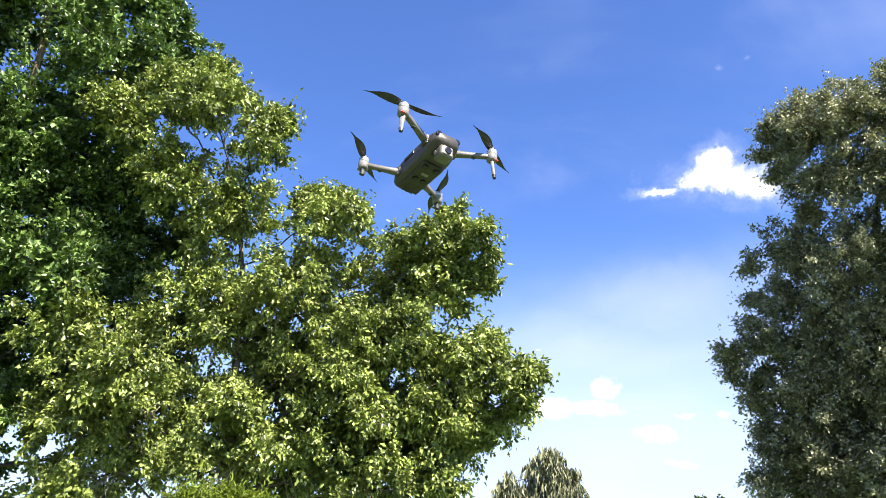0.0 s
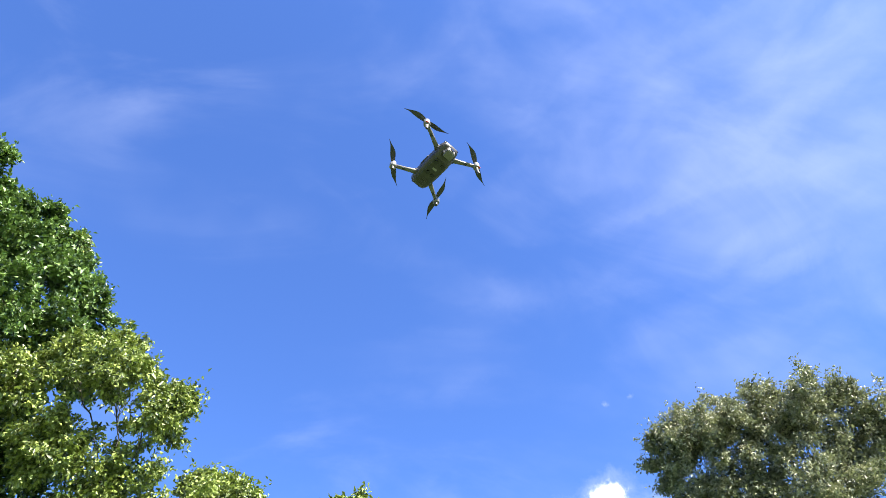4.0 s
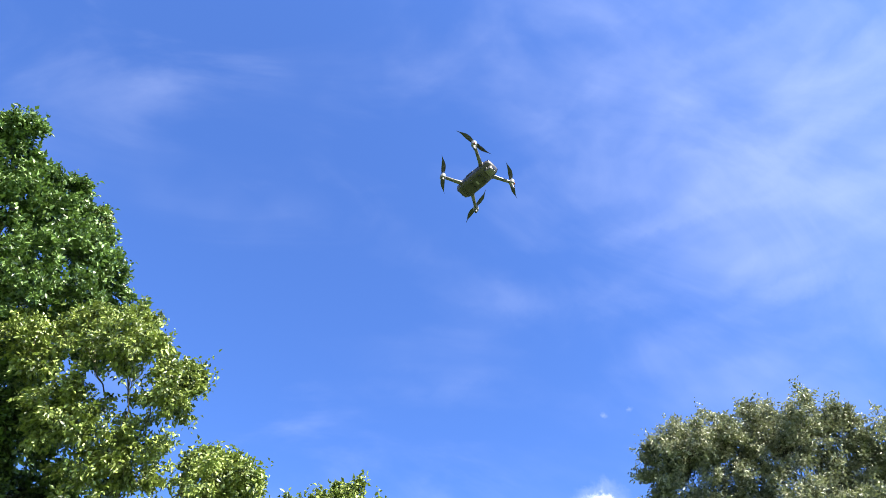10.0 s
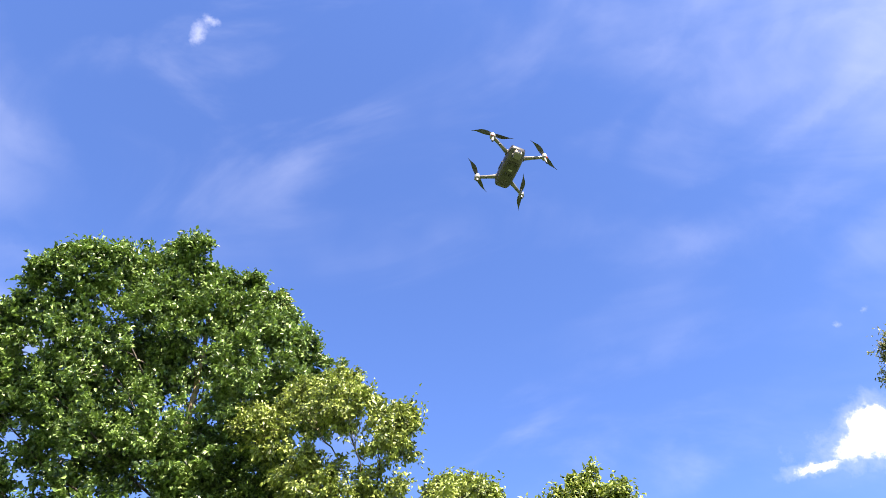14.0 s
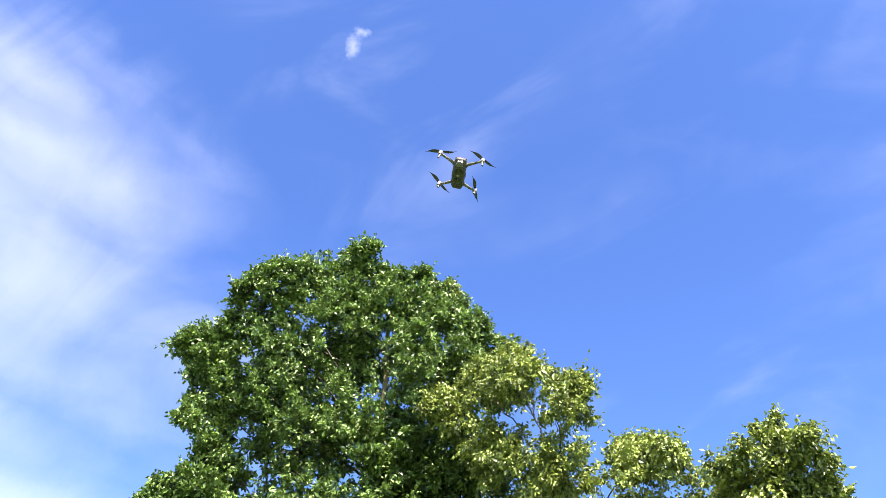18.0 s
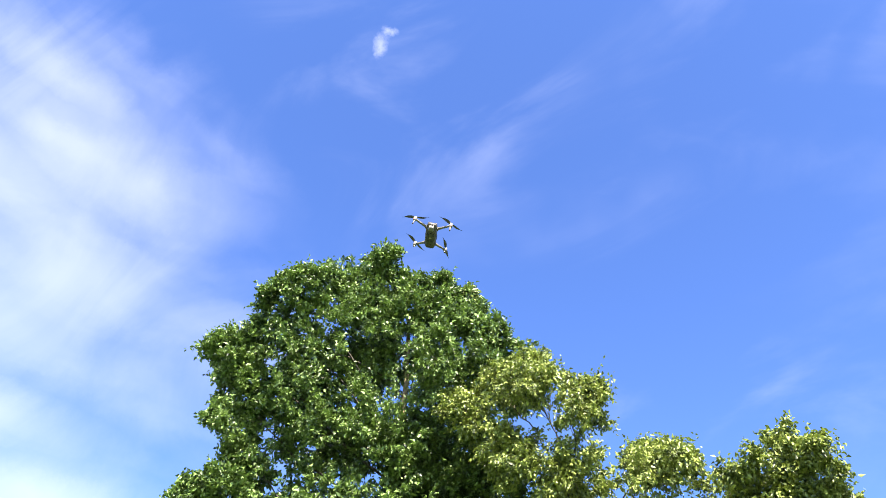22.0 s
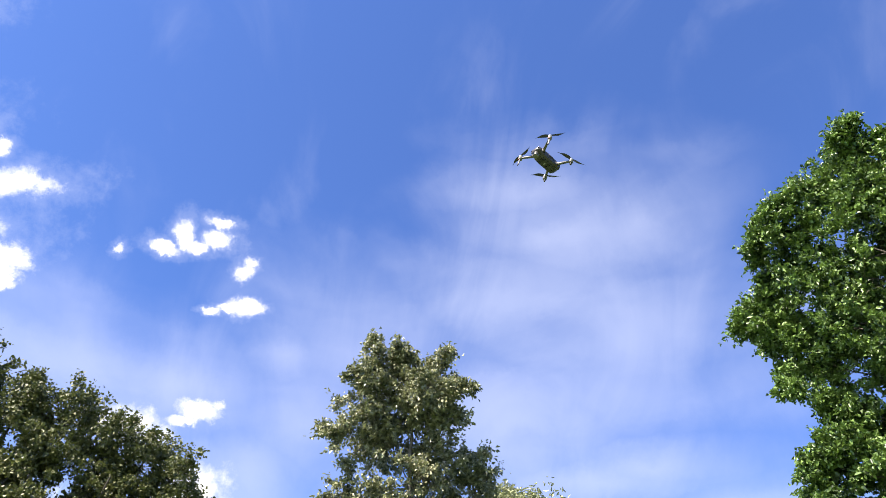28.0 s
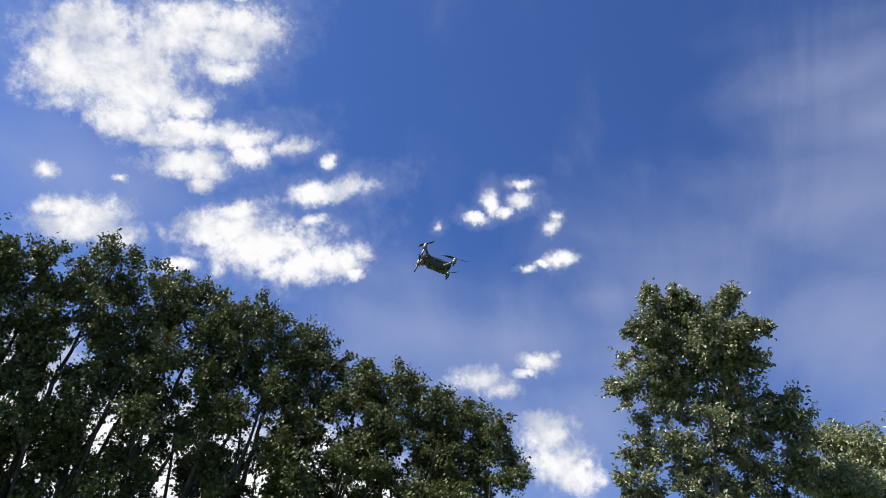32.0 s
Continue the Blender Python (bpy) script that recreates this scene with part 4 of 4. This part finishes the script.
grow_tree("feathery_shrub", "tall feathery yellow-green shrub in front of the trees", "shrub", FEATHER_TRUNK, 0.08, FEATHER_CROWN, LEAF_FEATHER, BARK_GREY, 42, clear_of=0.0,
          size=0.10, per_m2=26.0, per_spray=34, spray=0.20, wide=0.16, droop=-0.35, twigs=0.3)
WEEPING_CROWN = [
    (10.64, 44.56, 8.25, 0.69), (10.73, 46.58, 7.96, 0.79), (11.29, 44.37, 8.24, 0.69), (12.27, 45.60, 7.37, 0.91),
    (10.78, 46.23, 6.91, 1.13), (12.38, 44.36, 6.12, 0.88), (9.30, 45.25, 6.15, 1.03), (11.21, 44.63, 5.65, 1.22),
    (8.29, 44.42, 6.57, 0.81), (13.05, 44.47, 5.34, 0.61),
]
WEEPING_TRUNK = [
    (11.05, 45.02, -0.10), (11.05, 45.02, 7.30),
]
grow_tree("weeping_willow", "distant weeping tree with hanging grey-green foliage", "tree", WEEPING_TRUNK, 0.25, WEEPING_CROWN, LEAF_GREY, BARK_DARK, 43,
          size=0.55, per_m2=2.4, per_spray=24, spray=0.4, wide=0.11, droop=4.0)
DISTANT_CROWN = [
    (29.40, 64.74, 6.70, 0.50), (29.99, 63.20, 6.44, 0.44), (31.14, 63.35, 6.18, 0.69), (28.52, 64.95, 6.05, 0.60),
]
DISTANT_TRUNK = [
    (29.82, 63.75, -0.10), (29.82, 63.75, 6.32),
]
grow_tree("distant_tree", "small far-off dark treetop above the lawn", "tree", DISTANT_TRUNK, 0.2, DISTANT_CROWN, LEAF_FAR, BARK_DARK, 44, size=0.3, per_m2=2.5, per_spray=16, spray=0.3)
BACK_CROWN = [
    (-48.11, 38.85, 9.90, 0.71), (-46.62, 37.12, 9.05, 0.59), (-47.40, 39.10, 9.40, 0.62), (-46.03, 37.55, 8.57, 0.76),
    (-46.01, 39.25, 9.03, 0.39), (-44.73, 38.97, 8.53, 0.60), (-45.43, 40.69, 9.02, 0.71),
]
BACK_TRUNK = [
    (-46.90, 38.16, -0.10), (-46.90, 38.16, 9.31),
]
grow_tree("distant_tree", "far grey-green tree behind the house", "tree", BACK_TRUNK, 0.25, BACK_CROWN, LEAF_FAR, BARK_DARK, 45, size=0.3, per_m2=2.5, per_spray=16, spray=0.35)
GOLDEN_CROWN = [
    (-28.90, 22.22, 7.88, 0.24), (-28.88, 22.24, 7.49, 0.40), (-28.90, 22.21, 7.04, 0.63), (-28.92, 22.17, 6.52, 0.86),
    (-28.93, 22.13, 5.97, 1.06), (-28.90, 22.16, 5.41, 1.18), (-28.79, 22.28, 4.69, 1.25), (-28.66, 22.44, 3.88, 1.29),
]
GOLDEN_TRUNK = [
    (-28.92, 22.17, -0.10), (-28.92, 22.17, 6.52), (-28.90, 22.22, 7.88),
]
grow_tree("golden_conifer", "narrow cone-shaped golden yellow conifer beside the house", "tree", GOLDEN_TRUNK, 0.14, GOLDEN_CROWN, LEAF_YELLOW, BARK_DARK, 46,
          clear_of=0.0, size=0.14, per_m2=12.0, per_spray=22, spray=0.18, gaps=0.1, wide=0.35, droop=-0.1, limb_from=0.02, twigs=0.1)

HOUSE_AT, HOUSE_TURN = (-36.20, 22.27, 0.0), 59.0
EAVES, PEAK_A, PEAK_B = 5.41, 8.55, 8.50
ROOF_TILE = surface("brown_roof_tile", (0.036, 0.029, 0.029), (0.068, 0.056, 0.055), 3.0, 0.9, 0.4, 20.0)
BRICK = surface("red_brown_brickwork", (0.030, 0.026, 0.025), (0.060, 0.050, 0.046), 5.0, 0.85, 0.5, 24.0)
LEAD = surface("grey_lead", (0.050, 0.050, 0.054), (0.090, 0.090, 0.095), 6.0, 0.6)
WHITE_FRAME = surface("white_painted_wood", (0.70, 0.70, 0.68), (0.82, 0.82, 0.80), 9.0, 0.5)
GLASS_DARK = surface("window_glass", (0.03, 0.035, 0.04), (0.05, 0.055, 0.06), 3.0, 0.06)


def prism(points, depth):
    """A slab from a flat outline, thickened along its normal."""
    bm = bmesh.new()
    vs = [bm.verts.new(p) for p in points]
    f = bm.faces.new(vs)
    f.normal_update()
    nrm = f.normal.copy()
    got = bmesh.ops.extrude_face_region(bm, geom=[f])
    bmesh.ops.translate(bm, verts=[e for e in got["geom"] if isinstance(e, bmesh.types.BMVert)], vec=nrm * -depth)
    bmesh.ops.recalc_face_normals(bm, faces=bm.faces)
    return bm


def hip_roof(parent, u0, u1, v0, v1, eaves, peak, ridge):
    """A hipped roof with courses of tiles that overlap downwards, and ridge caps on its hips."""
    uc, vc = (u0 + u1) / 2, (v0 + v1) / 2
    ra, rb = Vector((uc - ridge, vc, peak)), Vector((uc + ridge, vc, peak))
    a, b, c, d = Vector((u0, v0, eaves)), Vector((u1, v0, eaves)), Vector((u1, v1, eaves)), Vector((u0, v1, eaves))
    roof = part("roof", prism([a, b, rb, ra], 0.12), ROOF_TILE, parent)
    for pts in ([b, c, rb], [c, d, ra, rb], [d, a, ra]):
        part("roof_slope", prism(pts, 0.12), ROOF_TILE, roof)
    for lo, hi, tl, tr in ((a, b, ra, rb), (b, c, rb, rb), (d, a, ra, ra)):
        n = 11
        nrm = (hi - lo).cross(tl - lo).normalized()
        for k in range(n):
            s, e = k / n, min(1.0, (k + 1.12) / n)
            p0, p1, p2, p3 = lo.lerp(tl, s), hi.lerp(tr, s), hi.lerp(tr, e), lo.lerp(tl, e)
            bm = prism([p0 + nrm * 0.065, p1 + nrm * 0.065, p2 + nrm * 0.012, p3 + nrm * 0.012], 0.03)
            part("tile_course", bm, ROOF_TILE, roof)
    for p, q in ((a, ra), (b, rb), (c, rb), (d, ra), (ra, rb)):
        part("ridge_cap", bar(p + Vector((0, 0, 0.05)), q + Vector((0, 0, 0.05)), 0.09, 0.06, 0.09, 0.06, 8), ROOF_TILE, roof)
    return roof


def chimney(parent, u, v, z0, z1, w):
    stack = part("chimney", block(u, v, (z0 + z1) / 2, w, w * 0.8, z1 - z0, 0.01), BRICK, parent)
    part("chimney_cap", block(u, v, z1 + 0.05, w + 0.12, w * 0.8 + 0.12, 0.12, 0.02), LEAD, stack)
    for k in (-1, 1):
        part("chimney_pot", moved(turned([(0.10, 0.0), (0.085, 0.12), (0.105, 0.14), (0.105, 0.17)], 14), Matrix.Translation((u + k * w * 0.22, v, z1 + 0.11))), BRICK, stack)
    part("lead_flashing", block(u, v, z0 + 0.35, w + 0.06, w * 0.8 + 0.06, 0.14, 0.01), LEAD, stack)


def roof_window(parent, u, v, z, tilt, w, h):
    m = Matrix.Translation((u, v, z)) @ Matrix.Rotation(radians(tilt), 4, "X")
    win = part("roof_window", moved(block(0, 0, 0.03, w + 0.14, h + 0.14, 0.10, 0.015), m), WHITE_FRAME, parent, "white-framed roof window")
    part("pane", moved(block(0, 0, 0.085, w, h, 0.012, 0.002), m), GLASS_DARK, win)


def build_house():
    root = thing("house", "brick house with steep brown tiled hipped roofs and chimneys", "house", (*HOUSE_AT, 0, 0, HOUSE_TURN))
    part("wall", block(-0.2, 5.0, EAVES / 2 - 0.05, 7.6, 9.2, EAVES + 0.1, 0.02), BRICK, root)
    hip_roof(root, -4.5, 2.5, 2.2, 10.0, EAVES + 0.02, PEAK_A, 1.0)
    hip_roof(root, 0.0, 4.1, -0.35, 8.2, EAVES, PEAK_B, 0.45)
    rise = PEAK_B - EAVES
    chimney(root, 0.75, 3.3, EAVES + 0.8, EAVES + rise - 0.12, 0.5)
    chimney(root, 2.45, 4.0, EAVES + 1.2, EAVES + rise + 0.25, 0.58)
    tilt = math.degrees(math.atan2(rise, 4.2))
    roof_window(root, 1.1, 1.25, EAVES + rise * 0.39 + 0.06, tilt, 0.42, 0.5)
    roof_window(root, -1.6, 3.5, EAVES + rise * 0.34 + 0.06, tilt, 1.0, 0.8)
    part("dormer", block(3.15, 2.3, EAVES + 0.75, 0.8, 1.5, 0.9, 0.02), LEAD, root, "dark grey dormer box")
    part("gutter", bar((-0.2, -0.45, EAVES - 0.03), (4.2, -0.45, EAVES - 0.03), 0.07, 0.06, 0.07, 0.06, 8), LEAD, root)
    part("aerial", bar((0.75, 3.3, EAVES + rise - 0.1), (0.8, 3.3, EAVES + rise + 0.55), 0.02, 0.02, 0.015, 0.015, 6), LEAD, root, "thin metal aerial on the chimney")


build_house()


DRONE_AT, DRONE_TURN, DRONE_SIZE = (0.182, 1.558, 3.589), 209, 0.62


# ---- the drone ----
HULL = surface("warm_grey_hull", (0.042, 0.037, 0.033), (0.066, 0.059, 0.052), 40.0, 0.42, 0.08, 300.0)
HULL_DARK = surface("dark_grey_plastic", (0.022, 0.021, 0.020), (0.038, 0.036, 0.034), 40.0, 0.5, 0.08, 300.0)
ARM_GREY = surface("light_grey_arm", (0.095, 0.088, 0.080), (0.145, 0.136, 0.125), 40.0, 0.45, 0.05, 300.0)
MOUNT = surface("light_grey_mount", (0.15, 0.145, 0.135), (0.22, 0.21, 0.20), 40.0, 0.4, 0.05, 300.0)
MOTOR = surface("silver_motor_bell", (0.50, 0.50, 0.49), (0.66, 0.66, 0.65), 60.0, 0.3, 0.0, None, 0.7)
BLADE = surface("black_propeller", (0.020, 0.020, 0.022), (0.040, 0.040, 0.042), 50.0, 0.45)
LENS = surface("lens_glass", (0.006, 0.006, 0.010), (0.012, 0.012, 0.018), 20.0, 0.22)
TRIM = surface("bare_metal_trim", (0.20, 0.19, 0.18), (0.28, 0.27, 0.26), 60.0, 0.5, 0.0, None, 0.4)
LAMP_RED = surface("red_lamp_cover", (0.40, 0.03, 0.02), (0.50, 0.05, 0.03), 40.0, 0.3)


def prop_blade(side):
    """One twisted propeller blade with thickness, rooted at the hub."""
    bm = bmesh.new()
    rows = []
    for i in range(11):
        s = i / 10
        r = 0.008 + 0.100 * s
        chord = 0.011 + 0.013 * math.sin(math.pi * min(1, s * 1.15 + 0.12)) - 0.010 * s * s
        a = radians(22 - 15 * s)
        th = 0.0016 * (1 - 0.6 * s)
        sweep = 0.006 * math.sin(math.pi * s)
        ring = []
        for u, w in ((-0.5, 0), (-0.1, 0.5), (0.5, 0), (-0.1, -0.5)):
            x, z = u * chord, w * th * 2
            ring.append(bm.verts.new((side * r, side * (x * math.cos(a) + sweep), x * math.sin(a) + z)))
        rows.append(ring)
    for p, q in zip(rows, rows[1:]):
        for i in range(4):
            bm.faces.new((p[i], p[(i + 1) % 4], q[(i + 1) % 4], q[i]))
    bm.faces.new(rows[0][::-1])
    bm.faces.new(rows[-1])
    bmesh.ops.recalc_face_normals(bm, faces=bm.faces)
    return bm


def build_drone(m):
    root = tagged(new("drone"), "grey four-armed camera drone hovering in the air with spread arms", "drone")
    root.empty_display_size = 0.1
    root.matrix_world = m
    # hull: nose towards +y
    hull = part("hull", loft([(-0.108, 0.020, -0.012, 0.016), (-0.103, 0.032, -0.022, 0.024), (-0.085, 0.040, -0.029, 0.031), (-0.04, 0.0435, -0.033, 0.036),
                              (0.02, 0.0445, -0.033, 0.038), (0.06, 0.043, -0.028, 0.037), (0.085, 0.041, -0.012, 0.034), (0.100, 0.037, -0.006, 0.029),
                              (0.108, 0.028, 0.000, 0.022)], 28, 3.6), HULL, root, "", True)
    part("battery", loft([(-0.112, 0.026, 0.006, 0.030), (-0.106, 0.031, 0.002, 0.040), (-0.02, 0.033, 0.004, 0.045), (0.030, 0.030, 0.010, 0.042), (0.038, 0.022, 0.016, 0.036)], 20, 3.4),
         HULL, root, "", True)
    part("belly_plate", block(0, -0.02, -0.0338, 0.060, 0.13, 0.006, 0.002), HULL_DARK, hull)
    for x, y in ((-0.017, 0.030), (0.017, 0.030), (-0.012, -0.025), (0.012, -0.025)):
        part("belly_sensor", moved(turned([(0.0075, -0.004), (0.0085, 0.0), (0.0085, 0.004)], 16), Matrix.Translation((x, y, -0.0365))), LENS, hull, "round black downward sensor")
    part("belly_lamp", block(0, 0.002, -0.0372, 0.020, 0.010, 0.003, 0.001), TRIM, hull)
    for k in range(6):
        part("vent_slat", block(0, -0.055 - 0.006 * k, -0.0372, 0.034, 0.0028, 0.003, 0.0008), HULL, hull)
    for x in (-1, 1):
        part("front_sensor", moved(turned([(0.007, 0.0), (0.009, 0.004), (0.009, 0.008), (0.007, 0.009)], 16, "y"), Matrix.Translation((0.028 * x, 0.098, 0.018))), LENS, root,
             "round black forward sensor eye")
        part("rear_sensor", moved(turned([(0.006, 0.0), (0.007, 0.004)], 14, "y"), Matrix.Translation((0.017 * x, -0.113, 0.004))), LENS, root)
        part("side_intake", block(0.0445 * x, -0.01, 0.012, 0.004, 0.045, 0.010, 0.0015), HULL_DARK, hull)
    # gimbal and its camera under the nose
    part("gimbal_yoke", moved(turned([(0.011, 0.0), (0.013, 0.004), (0.013, 0.012), (0.009, 0.014)], 18), Matrix.Translation((0, 0.066, -0.024))), HULL_DARK, root)
    part("gimbal_arm", bar((0.020, 0.066, -0.018), (0.023, 0.083, -0.030), 0.004, 0.006, 0.004, 0.006), HULL, root)
    pod = part("gimbal_camera", block(0, 0.086, -0.026, 0.040, 0.036, 0.034, 0.007), ARM_GREY, root, "", True)
    part("lens_ring", block(0, 0.104, -0.026, 0.029, 0.005, 0.026, 0.0022), TRIM, pod, "pale square metal lens ring")
    part("lens", moved(turned([(0.0085, 0.0), (0.0098, 0.0015), (0.0098, 0.004), (0.006, 0.0045)], 20, "y"), Matrix.Translation((0, 0.1055, -0.026))), LENS, pod)
    arms = ((-1, 1), (1, 1), (-1, -1), (1, -1))
    for sx, sy in arms:
        if sy > 0:
            hip, tip = Vector((0.040 * sx, 0.062, 0.016)), Vector((0.140 * sx, 0.108, 0.026))
        else:
            hip, tip = Vector((0.036 * sx, -0.066, -0.004)), Vector((0.122 * sx, -0.118, 0.014))
        arm = part("arm", bar(hip, tip, 0.0105, 0.009, 0.0075, 0.0065), ARM_GREY, root, "", True)
        part("hinge", moved(turned([(0.010, -0.014), (0.0125, -0.012), (0.0125, 0.012), (0.010, 0.014)], 16), Matrix.Translation(hip)), HULL, arm)
        mid = hip.lerp(tip, 0.55)
        part("arm_stripe", block(mid.x, mid.y, mid.z - 0.0082, 0.010, 0.010, 0.002, 0.0006), HULL_DARK, arm)
        part("motor_mount", moved(turned([(0.0105, -0.016), (0.014, -0.013), (0.0145, 0.004), (0.0130, 0.006)], 20), Matrix.Translation(tip)), MOUNT, arm, "", True)
        part("motor", moved(turned([(0.0125, 0.006), (0.0138, 0.008), (0.0138, 0.019), (0.0110, 0.0215), (0.004, 0.022)], 22), Matrix.Translation(tip)), MOTOR, root,
             "bright silver motor bell", True)
        part("arm_lamp", block(tip.x + 0.006 * sx, tip.y + 0.010 * sy, tip.z - 0.014, 0.012, 0.006, 0.004, 0.001), LAMP_RED if sy > 0 else TRIM, arm)
        if sy > 0:
            part("landing_leg", bar((tip.x, tip.y, tip.z - 0.012), (tip.x + 0.004 * sx, tip.y + 0.004, tip.z - 0.066), 0.0075, 0.0055, 0.0055, 0.0045), MOUNT, arm, "", True)
            part("foot", bar((tip.x + 0.004 * sx, tip.y + 0.004, tip.z - 0.063), (tip.x + 0.0045 * sx, tip.y + 0.005, tip.z - 0.074), 0.0062, 0.0052, 0.0050, 0.0042), HULL_DARK, arm, "black rubber foot")
        else:
            part("foot", bar((tip.x, tip.y, tip.z - 0.012), (tip.x, tip.y - 0.002, tip.z - 0.034), 0.009, 0.008, 0.0065, 0.006), HULL_DARK, arm, "black rubber foot")
        part("prop_hub", moved(turned([(0.008, 0.021), (0.009, 0.023), (0.009, 0.027), (0.005, 0.029)], 16), Matrix.Translation(tip)), BLADE, root)
        spin = {(-1, 1): 25, (1, 1): -12, (-1, -1): 70, (1, -1): 40}[(sx, sy)]
        for side in (-1, 1):
            part("propeller_blade", moved(prop_blade(side), Matrix.Translation(tip + Vector((0, 0, 0.025))) @ Matrix.Rotation(radians(spin), 4, "Z")), BLADE, root)
    return root


build_drone(pose(*DRONE_AT, 8, -8, DRONE_TURN) @ Matrix.Diagonal((DRONE_SIZE, DRONE_SIZE, DRONE_SIZE, 1)))
